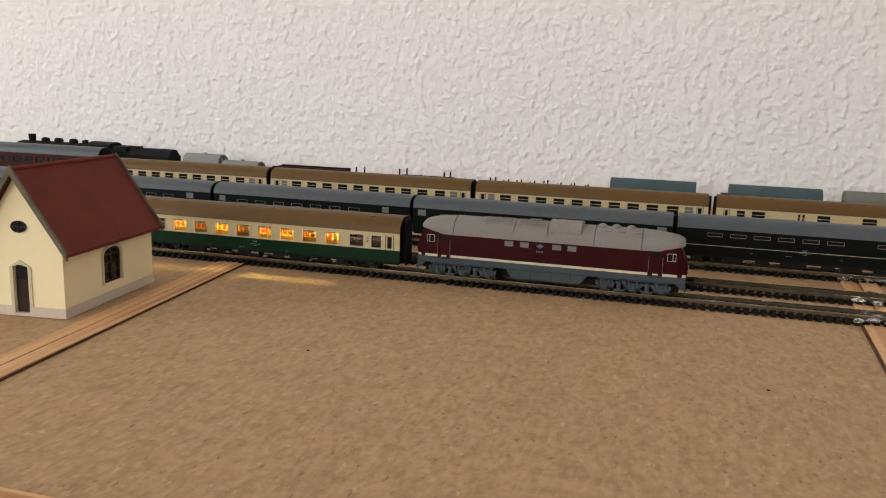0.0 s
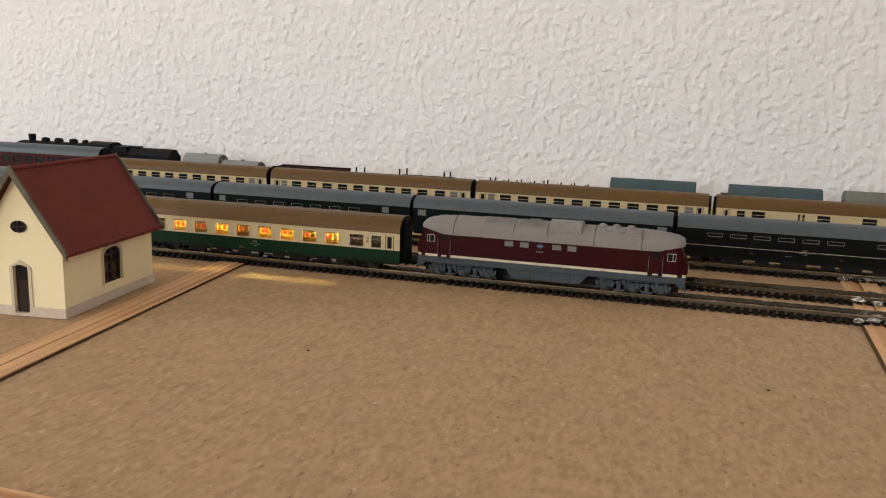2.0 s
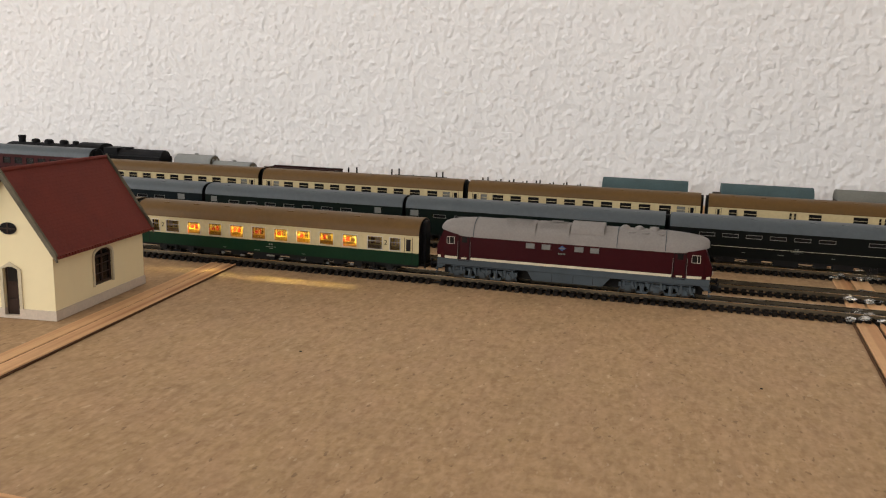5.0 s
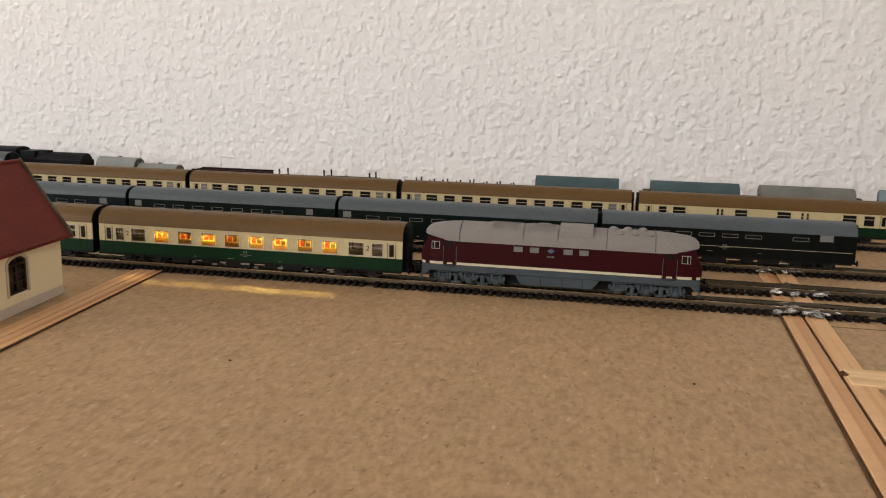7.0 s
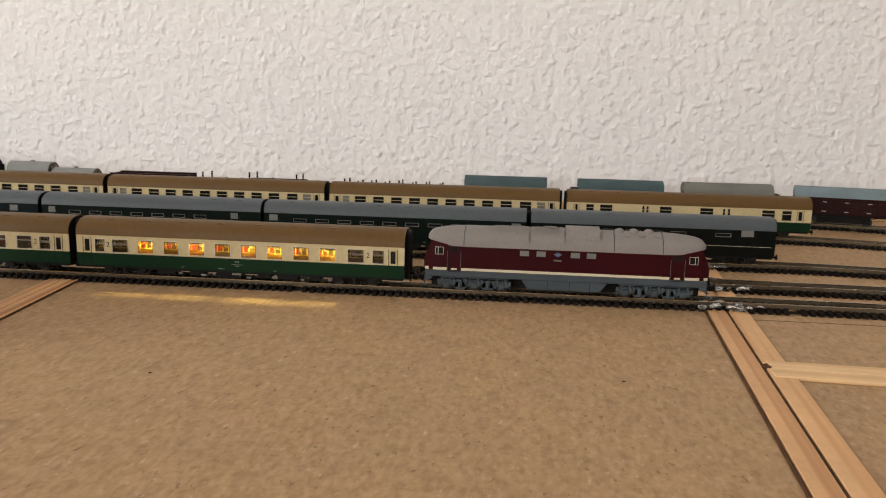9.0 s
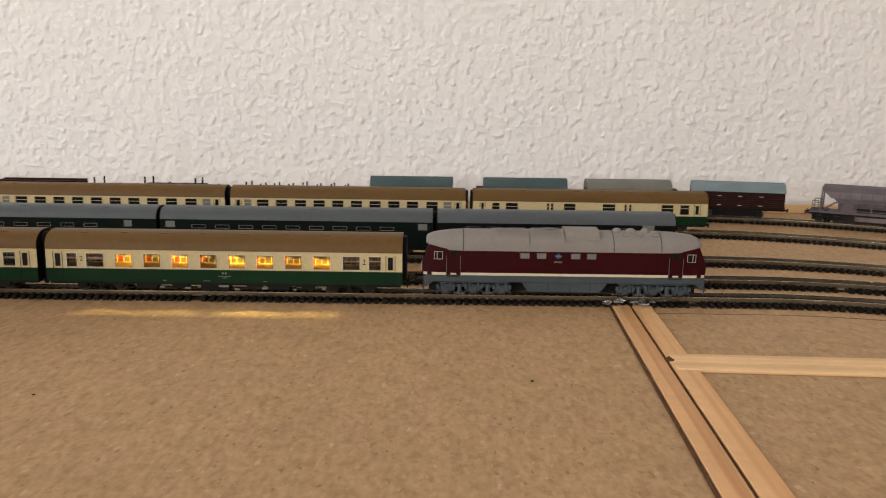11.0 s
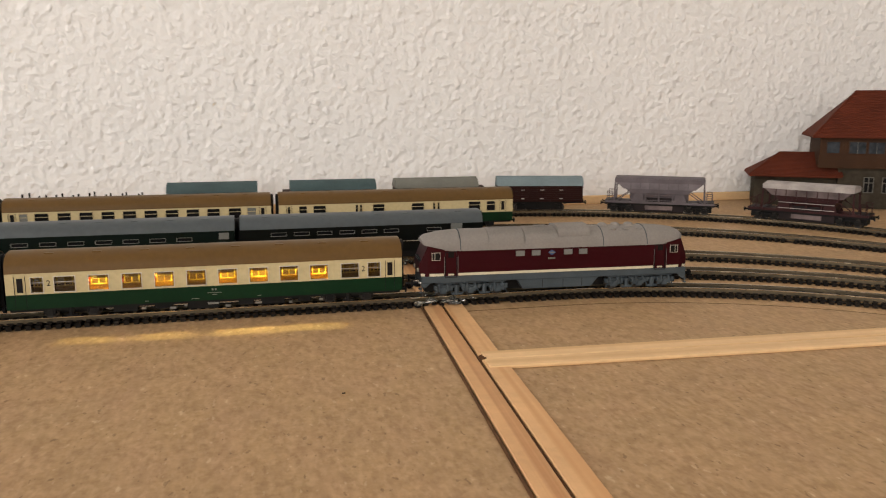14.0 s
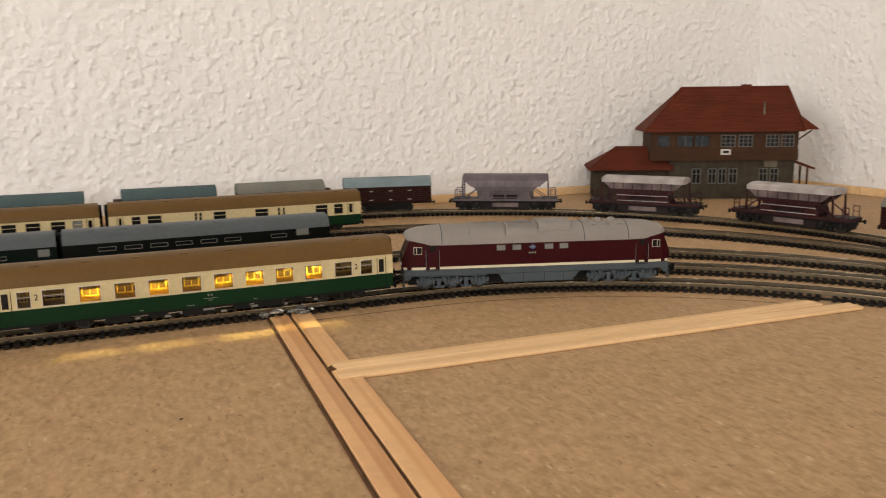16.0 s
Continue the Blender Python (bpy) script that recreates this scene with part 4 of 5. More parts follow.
def little_house():
    """A card house: gabled, one storey; origin at its south-east ground corner, gable towards -y."""
    t = thing("model_house", "small cream model house with a dark red tiled gable roof", "house", m=pose(-0.1084, -0.1579, 0.0003, 0, 0, 6.9))
    W, D, E, R, th = 0.0455, 0.0845, 0.0395, 0.0738, 0.0016
    bm = bmesh.new()
    # side wall to the east with an arched window opening
    wy0, wy1, wz0, wz1, rise = 0.0340, 0.0508, 0.0100, 0.0258, 0.0036
    ym = (wy0 + wy1) / 2

    def bow(g, up=0.0):
        """The arch over the window, from the low-y side, widened by g."""
        return [(ym + (wy1 - ym + g) * -math.cos(math.pi * k / 10), wz1 + (rise + up) * math.sin(math.pi * k / 10)) for k in range(11)]
    top = bow(0)
    prism(bm, [(0, 0.005), (ym, 0.005), (ym, wz0), (wy0, wz0)] + top[:6] + [(ym, E), (0, E)], -th, 0)
    prism(bm, [(D, 0.005), (ym, 0.005), (ym, wz0), (wy1, wz0)] + top[:4:-1] + [(ym, E), (D, E)], -th, 0)
    bmesh.ops.remove_doubles(bm, verts=bm.verts, dist=0.00001)
    part("wall", bm, HOUSECREAM, t)
    bm = bmesh.new()
    box(bm, -W, -W + th, 0, D, 0.005, E)
    part("wall", bm, HOUSECREAM, t)
    dx0, dx1, dz1 = -0.0275, -0.0193, 0.0262
    for y0, y1, door in ((0.0, th, True), (D - th, D, False)):
        bm = bmesh.new()
        a0, a1 = -W + th, -th
        if door:
            prism_y(bm, [(dx1, 0.005), (a1, 0.005), (a1, E), (-W / 2, R - 0.002), (a0, E), (a0, 0.005), (dx0, 0.005), (dx0, dz1), (dx1, dz1)], y0, y1)
        else:
            prism_y(bm, [(a0, 0.005), (a1, 0.005), (a1, E), (-W / 2, R - 0.002), (a0, E)], y0, y1)
        part("gable_wall", bm, HOUSECREAM, t)
    bm = bmesh.new()
    box(bm, -W - 0.0006, dx0, -0.0006, D + 0.0006, 0, 0.005), box(bm, dx1, 0.0006, -0.0006, D + 0.0006, 0, 0.005)
    box(bm, dx0, dx1, 0.003, D + 0.0006, 0, 0.005), box(bm, dx0, dx1, -0.0006, 0.003, 0, 0.0015)
    part("plinth", bm, HOUSEBASE, t)
    # roof: two slopes of tile courses, with verge boards
    ex, ez = 0.0045, 0.0328
    for sgn in (1, -1):
        bm = bmesh.new()
        n = 24
        xe = -W / 2 + sgn * (W / 2 + ex)
        prism_y(bm, [(xe, ez + 0.0004), (-W / 2, R + 0.0002), (-W / 2, R - 0.0012), (xe, ez - 0.0010)], -0.0035, D + 0.0035)
        slope = part("roof_slope", bm, HOUSEROOF, t)
        for i in range(n):
            f0, f1 = i / n, (i + 1) / n
            xa, za = (W / 2 + ex) * (1 - f0), ez + (R - ez) * f0
            xb, zb = (W / 2 + ex) * (1 - f1), ez + (R - ez) * f1
            bm = bmesh.new()
            prism_y(bm, [(-W / 2 + sgn * xa, za + 0.0005), (-W / 2 + sgn * xb, zb + 0.0004), (-W / 2 + sgn * xb, zb + 0.0002), (-W / 2 + sgn * xa, za + 0.0002)], -0.0034, D + 0.0034)
            part("tile_course", bm, HOUSEROOF, slope)
        bm = bmesh.new()
        for i in range(38):
            y = -0.003 + i * (D + 0.006) / 37
            x0 = -W / 2 + sgn * (W / 2 + ex)
            box(bm, *sorted((x0 - sgn * 0.0003, x0 + sgn * 0.0010)), y - 0.0008, y + 0.0008, ez - 0.0006, ez + 0.0009)
        part("eave_tiles", bm, HOUSEROOF, t)
        for y0, y1 in ((-0.0047, -0.0032), (D + 0.0032, D + 0.0047)):
            bm = bmesh.new()
            xa = -W / 2 + sgn * (W / 2 + ex + 0.0006)
            prism_y(bm, [(xa, ez + 0.0018), (-W / 2, R + 0.0022), (-W / 2, R - 0.0024), (xa, ez - 0.0022)], y0, y1)
            part("verge_board", bm, VERGE, t, "weathered grey verge board")
    bm = bmesh.new()
    rod(bm, (-W / 2, -0.003, R + 0.0004), (-W / 2, D + 0.003, R + 0.0004), 0.0012, 8)
    part("ridge_tiles", bm, HOUSEROOF, t)
    # door
    d = bx("door", DOORBROWN, t, (dx0 + 0.0002, dx1 - 0.0002, 0.0016, 0.0026, 0.0015, dz1 - 0.0002), "dark brown panelled door")
    for z0, z1 in ((0.004, 0.0095), (0.0115, 0.0165)):
        bx("door_panel", DOORBROWN, d, (dx0 + 0.0018, dx1 - 0.0014, 0.0010, 0.0016, z0, z1))
    bx("door_pane", DARKGLASS, d, (dx0 + 0.0018, dx1 - 0.0014, 0.0012, 0.0018, 0.0185, 0.0260))
    bm = bmesh.new()
    box(bm, dx0 - 0.0018, dx0, -0.0005, 0.0002, 0.005, dz1 - 0.001), box(bm, dx1, dx1 + 0.0018, -0.0005, 0.0002, 0.005, dz1 - 0.001)
    prism_y(bm, [(dx0 - 0.0018, dz1 - 0.001), (dx0, dz1 - 0.001), ((dx0 + dx1) / 2, dz1 + 0.0004), (dx1, dz1 - 0.001), (dx1 + 0.0018, dz1 - 0.001), ((dx0 + dx1) / 2, dz1 + 0.0026)], -0.0005, 0.0002)
    part("door_surround", bm, STONETRIM, t)
    # oval window in the gable
    bm = bmesh.new()
    bmesh.ops.create_cone(bm, cap_ends=True, segments=28, radius1=0.0044, radius2=0.0044, depth=0.0008, matrix=Matrix.Translation((-W / 2, -0.0002, 0.0455)) @ Matrix.Diagonal((1.0, 1, 0.68, 1)) @ Matrix.Rotation(math.pi / 2, 4, "X"))
    o = part("oval_window", bm, DARKGLASS, t)
    bm = bmesh.new()
    box(bm, -W / 2 - 0.0003, -W / 2 + 0.0003, -0.0010, -0.0006, 0.0427, 0.0483), box(bm, -W / 2 - 0.0042, -W / 2 + 0.0042, -0.0010, -0.0006, 0.0452, 0.0458)
    part("glazing_bars", bm, DOORBROWN, o)
    # arched side window
    bm = bmesh.new()
    frame_yz = lambda y0, y1, z0, z1, w: (box(bm, -0.0012, -0.0004, y0, y0 + w, z0, z1), box(bm, -0.0012, -0.0004, y1 - w, y1, z0, z1), box(bm, -0.0012, -0.0004, y0, y1, z0, z0 + w), box(bm, -0.0012, -0.0004, y0, y1, z1 - w, z1))
    frame_yz(wy0, wy1, wz0, wz1, 0.0012)
    top, low = bow(0), bow(-0.0012, -0.0012)
    for k in range(10):
        prism(bm, [low[k], low[k + 1], top[k + 1], top[k]], -0.0012, -0.0004)
    box(bm, -0.0012, -0.0004, ym - 0.0005, ym + 0.0005, wz0, wz1 + rise - 0.0012)
    for z in (0.0155, 0.0205):
        box(bm, -0.0011, -0.0006, wy0, wy1, z, z + 0.0004)
    w = part("window", bm, DOORBROWN, t)
    bm = bmesh.new()
    prism(bm, [(wy0, wz0)] + bow(0) + [(wy1, wz0)], -0.0015, -0.0012)
    part("pane", bm, DARKGLASS, w)
    bm = bmesh.new()
    box(bm, -0.0001, 0.0007, wy0 - 0.0014, wy0, wz0 - 0.0004, wz1), box(bm, -0.0001, 0.0007, wy1, wy1 + 0.0014, wz0 - 0.0004, wz1)
    out = bow(0.0014, 0.0016)
    for k in range(10):
        prism(bm, [top[k], top[k + 1], out[k + 1], out[k]], -0.0001, 0.0007)
    part("window_surround", bm, STONETRIM, t)
    return t


def signal_box():
    """A two-storey signal box with hipped roof, overhanging upper floor and a low annex; front towards -y, origin at its middle front foot."""
    t = thing("signal_box", "brown model signal box with brick red hipped roof", "building", m=pose(0.8700, 0.2745, 0.0003, 0, 0, -29.3))
    D, f1, e, r = 0.062, 0.0455, 0.0775, 0.1245
    bx("ground_floor", BOXSTONE, t, (-0.0735, 0.0640, 0, D, 0, f1 - 0.002))
    bx("upper_floor", BOXWOOD, t, (-0.0945, 0.0650, -0.006, D + 0.004, f1 - 0.002, e), bevel=0.0005)
    for i in range(7):
        bx("cladding_board", BOXWOOD, t, (-0.0950, 0.0655, -0.0066, -0.0060, f1 - 0.002 + i * 0.0018, f1 - 0.0004 + i * 0.0018))
    for x in (-0.0700, -0.0220, 0.0180, 0.0480):
        bx("window_post", BOXWOOD, t, (x - 0.0012, x + 0.0012, -0.0068, -0.0060, 0.0560, e))

    def hip(name, x0, x1, y0, y1, z0, z1, run0, run1, material):
        bm = bmesh.new()
        ym = (y0 + y1) / 2
        a = [bm.verts.new(c) for c in ((x0, y0, z0), (x1, y0, z0), (x1, y1, z0), (x0, y1, z0))]
        b = [bm.verts.new(c) for c in ((x0, y0, z0 - 0.002), (x1, y0, z0 - 0.002), (x1, y1, z0 - 0.002), (x0, y1, z0 - 0.002))]
        k = [bm.verts.new((x0 + run0, ym, z1)), bm.verts.new((x1 - run1, ym, z1))]
        for f in ((a[0], a[1], k[1], k[0]), (a[1], a[2], k[1]), (a[2], a[3], k[0], k[1]), (a[3], a[0], k[0]), b[::-1]):
            bm.faces.new(f)
        for i in range(4):
            bm.faces.new((b[i], b[(i + 1) % 4], a[(i + 1) % 4], a[i]))
        ob = part(name, bm, material, t)
        n = 18
        for i in range(1, n):
            f = i / n
            z, xa, xb, ya = z0 + (z1 - z0) * f, x0 + run0 * f, x1 - run1 * f, y0 + (ym - y0) * f
            bx("tile_course", material, ob, (xa, xb, ya - 0.0006, ya + 0.0006, z - 0.0006, z + 0.0003))
        bm = bmesh.new()
        rod(bm, (x0 + run0, ym, z1), (x1 - run1, ym, z1), 0.0012, 6)
        rod(bm, (x0, y0, z0), (x0 + run0, ym, z1), 0.0010, 6)
        rod(bm, (x1, y0, z0), (x1 - run1, ym, z1), 0.0010, 6)
        part("ridge_tiles", bm, material, ob)
        return ob
    main = hip("roof", -0.1030, 0.0700, -0.013, D + 0.012, e, r, 0.0450, 0.0085, BOXROOF)
    bm = bmesh.new()
    za, ya, yb = e + 0.0165, -0.013, D + 0.012
    ins = (yb - ya) / 2 * 0.0165 / (r - e)
    v = [bm.verts.new(c) for c in ((0.0640, ya, e), (0.0850, ya, e), (0.0850, yb, e), (0.0640, yb, e), (0.0640, ya + ins, za), (0.0668, ya + ins, za), (0.0668, yb - ins, za), (0.0640, yb - ins, za))]
    for f in ((3, 2, 1, 0), (4, 5, 6, 7), (0, 1, 5, 4), (1, 2, 6, 5), (2, 3, 7, 6), (3, 0, 4, 7)):
        bm.faces.new([v[n] for n in f])
    part("flared_hip", bm, BOXROOF, main)
    bx("chimney", BOXROOF, main, (0.010, 0.020, 0.026, 0.034, r - 0.004, r + 0.003))
    bm = bmesh.new()
    rod(bm, (0.029, 0.003, 0.088), (0.029, 0.003, 0.108), 0.0011, 8)
    part("vent_pipe", bm, VERGE, main)
    # windows of the upper floor
    for x0, x1, nx, nz in ((-0.0886, -0.0745, 1, 1), (-0.0668, -0.0490, 2, 1), (-0.0480, -0.0309, 2, 1), (-0.0191, -0.0032, 3, 3), (0.0005, 0.0155, 3, 3), (0.0300, 0.0440, 3, 3), (0.0460, 0.0601, 3, 3)):
        z0, z1 = 0.0585, 0.0720
        bm = bmesh.new()
        frame_xz(bm, x0, x1, z0, z1, -0.0072, -0.0058, 0.0008)
        w = part("window", bm, WINBAR if nx == 3 else BOXWOOD, t)
        for i in range(1, nx):
            x = x0 + (x1 - x0) * i / nx
            bx("glazing_bar", WINBAR, w, (x - 0.0003, x + 0.0003, -0.0070, -0.0060, z0, z1))
        for i in range(1, nz):
            z = z0 + (z1 - z0) * i / nz
            bx("glazing_bar", WINBAR, w, (x0, x1, -0.0071, -0.0061, z - 0.0003, z + 0.0003))
        bx("pane", DARKGLASS if nx == 3 else BOXPANE, w, (x0 + 0.0005, x1 - 0.0005, -0.0066, -0.0062, z0 + 0.0005, z1 - 0.0005))
    for x0, x1 in ((-0.0480, -0.0380), (-0.0300, -0.0210), (-0.0190, -0.0100), (-0.0070, 0.0020), (0.0260, 0.0350), (0.0380, 0.0470)):
        bm = bmesh.new()
        frame_xz(bm, x0, x1, 0.017, 0.034, -0.0008, 0.0004, 0.0008)
        w = part("window", bm, WINBAR, t)
        bx("glazing_bar", WINBAR, w, ((x0 + x1) / 2 - 0.0004, (x0 + x1) / 2 + 0.0004, -0.0006, 0.0002, 0.017, 0.034))
        bx("glazing_bar", WINBAR, w, (x0, x1, -0.0007, 0.0001, 0.0275, 0.0283))
        bx("pane", DARKGLASS, w, (x0 + 0.0005, x1 - 0.0005, -0.0004, 0.0003, 0.0175, 0.0335))
    s = bx("sign_board", WHITELINE, t, (-0.0187, -0.0079, -0.0080, -0.0068, 0.0500, 0.0562), "small white sign")
    bx("sign_bar", BLACK, s, (-0.0165, -0.0101, -0.0083, -0.0080, 0.0517, 0.0545))
    bx("notice_board", VERGE, t, (0.0310, 0.0450, -0.0012, -0.0002, 0.0355, 0.0445), "grey notice board")
    # low annex
    bx("annex", BOXSTONE, t, (-0.1570, -0.0735, 0.008, D - 0.004, 0, 0.034))
    hip("annex_roof", -0.1640, -0.0700, -0.006, D + 0.004, 0.0345, 0.0570, 0.033, 0.003, BOXROOF)
    for x0, x1 in ((-0.1440, -0.1320), (-0.1080, -0.0960)):
        w = bx("annex_window", DOORBROWN, t, (x0, x1, 0.0068, 0.0082, 0.012, 0.026))
        bx("pane", DARKGLASS, w, (x0 + 0.001, x1 - 0.001, 0.0064, 0.0068, 0.013, 0.025))
    # lean-to porch
    bm = bmesh.new()
    prism_y(bm, [(0.0630, 0.044), (0.0890, 0.034), (0.0890, 0.032), (0.0630, 0.042)], 0.006, 0.034)
    part("porch_roof", bm, BOXROOF, t)
    for y in (0.008, 0.032):
        bx("porch_post", BOXWOOD, t, (0.0800, 0.0820, y - 0.001, y + 0.001, 0, 0.0345))
    for y in (-0.004, D):
        bm = bmesh.new()
        rod(bm, (0.0650, y, 0.066), (0.0790, y, 0.0765), 0.0008, 6)
        part("roof_brace", bm, BOXWOOD, t)
    return t


def running_gear(t, L, keyed, wb=0.038, r=0.0040):
    """Underframe, springs, wheelsets and buffers of a two-axle wagon."""
    bm = bmesh.new()
    box(bm, -L, L, -0.0098, 0.0098, 0.0082, 0.0100)
    part("underframe", bm, UNDER, t)
    bx("brake_gear", UNDER, t, (-wb * 0.48, wb * 0.48, -0.0080, 0.0080, 0.0020, 0.0082))
    for x in (-wb / 2, wb / 2):
        for side in (-1, 1):
            bm = bmesh.new()
            y0, y1 = sorted((side * 0.0085, side * 0.0100))
            box(bm, x - 0.0016, x + 0.0016, y0, y1, 0.0024, 0.0084)
            prism_y(bm, [(x - 0.006, 0.0080), (x, 0.0066), (x + 0.006, 0.0080), (x, 0.0074)], y0, y1)
            part("axle_guard", bm, UNDER, t)
        bm = bmesh.new()
        rod(bm, (x, -0.0075, r), (x, 0.0075, r), 0.0008, 6)
        for y in (-1, 1):
            rod(bm, (x, y * 0.0056, r), (x, y * 0.0076, r), r, 16)
            rod(bm, (x, y * 0.0050, r), (x, y * 0.0056, r), r * 1.08, 16)
        part("wheelset", bm, STEEL, t)
    for e in (-1, 1):
        for y in (-0.0072, 0.0072):
            bm = bmesh.new()
            rod(bm, (e * L, y, 0.0090), (e * (L + 0.0040), y, 0.0090), 0.0008, 8)
            rod(bm, (e * (L + 0.0036), y, 0.0090), (e * (L + 0.0044), y, 0.0090), 0.0019, 10)
            part("buffer", bm, BLACK, t)


def covered_wagon(label, length, roofm, platform=0):
    t = thing("covered_wagon", label, "freight wagon", "goods train")
    L, h = length / 2, 0.0118
    running_gear(t, L, None, length * 0.5)
    bm = bmesh.new()
    box(bm, -L, L, -h + 0.0008, h - 0.0008, 0.0100, 0.0262)
    part("body", bm, WAGONBROWN, t)
    for side in (-1, 1):
        y0, y1 = sorted((side * h, side * (h - 0.0008)))
        for i in range(8):
            z = 0.0102 + i * 0.0020
            bx("plank", WAGONBROWN, t, (-L, L, y0, y1, z, z + 0.00185))
        q0, q1 = sorted((side * (h + 0.0006), side * (h - 0.0002)))
        for x in (-L + 0.0008, -L * 0.62, -L * 0.25, L * 0.25, L * 0.62, L - 0.0008):
            bx("frame_post", WAGONBROWN, t, (x - 0.0006, x + 0.0006, q0, q1, 0.0100, 0.0262))
        bm = bmesh.new()
        for x in (-0.75, -0.45, 0.0, 0.45):
            for z in (0.0128, 0.0215):
                box(bm, x * L, x * L + 0.0035, q0, q1, z, z + 0.0005)
        part("lettering", bm, WHITELINE, t)
    bm = bmesh.new()
    prism(bm, arch(h + 0.0008, 0.0258, 0.0350, 12, 2.0), -L - 0.0006, L + 0.0006)
    part("roof", bm, roofm, t, smooth=True)
    for e in (-1, 1):
        bm = bmesh.new()
        x0, x1 = sorted((e * L, e * (L + 0.0004)))
        prism(bm, [(-h + 0.001, 0.010)] + arch(h - 0.0008, 0.0255, 0.0343, 10, 2.0) + [(h - 0.001, 0.010)], x0, x1)
        part("end_wall", bm, WAGONBROWN, t)
    if platform:
        e = platform
        x0, x1 = sorted((e * L, e * (L + 0.0075)))
        bx("brake_platform", UNDER, t, (x0, x1, -0.0095, 0.0095, 0.0092, 0.0100))
        bm = bmesh.new()
        prism(bm, arch(h * 0.9, 0.0235, 0.0262, 8, 2.0), x0, x1)
        part("platform_roof", bm, WAGONBROWN, t)
        bx("platform_end", WAGONBROWN, t, (*sorted((e * (L + 0.0060), e * (L + 0.0068))), -0.0098, 0.0098, 0.010, 0.0240))
    return t


def stake_wagon(label, length, tall, load=None):
    t = thing("stake_wagon", label, "freight wagon", "goods train")
    L = length / 2
    running_gear(t, L, None, length * 0.6)
    bx("deck", WAGONBROWN, t, (-L, L, -0.0112, 0.0112, 0.0100, 0.0118))
    n = 8
    for i in range(n):
        x = -L + 0.004 + (length - 0.008) * i / (n - 1)
        for side in (-1, 1):
            bx("stake", BLACK, t, (x - 0.0007, x + 0.0007, *sorted((side * 0.0112, side * 0.0122)), 0.0095, tall[i % len(tall)] - (0.0014 if side > 0 else 0)))
    if load:
        a, b, z = load
        for y, z in [(-0.0072 + 0.0048 * j, 0.0142) for j in range(4)] + [(-0.0048 + 0.0048 * j, 0.0184) for j in range(3)] + [(-0.0024 + 0.0048 * j, 0.0226) for j in range(2)]:
            bm = bmesh.new()
            rod(bm, (a, y, z), (b, y, z), 0.0024, 10)
            part("pipe", bm, UNDER, t)
    return t


def open_wagon(label, length, top):
    t = thing("open_wagon", label, "freight wagon", "goods train")
    L, h = length / 2, 0.0116
    running_gear(t, L, None, length * 0.5)
    bx("floor_plate", WAGONBROWN, t, (-L, L, -h, h, 0.0100, 0.0112))
    for side in (-1, 1):
        y0, y1 = sorted((side * h, side * (h - 0.0009)))
        bx("side_wall", WAGONBROWN, t, (-L, L, y0, y1, 0.0112, top))
        q0, q1 = sorted((side * (h + 0.0006), side * h))
        for i in range(9):
            x = -L + 0.001 + (length - 0.002) * i / 8
            bx("rib", WAGONBROWN, t, (x - 0.0005, x + 0.0005, q0, q1, 0.0105, top))
        bx("top_rail", WAGONBROWN, t, (-L, L, *sorted((side * (h + 0.0007), side * (h - 0.001))), top, top + 0.0009))
    for e in (-1, 1):
        bx("end_wall", WAGONBROWN, t, (*sorted((e * L, e * (L - 0.0009))), -h + 0.0009, h - 0.0009, 0.0112, top))
    bx("load", DOORBROWN, t, (-L + 0.0012, L - 0.0012, -h + 0.0012, h - 0.0012, top - 0.004, top - 0.0012))
    return t


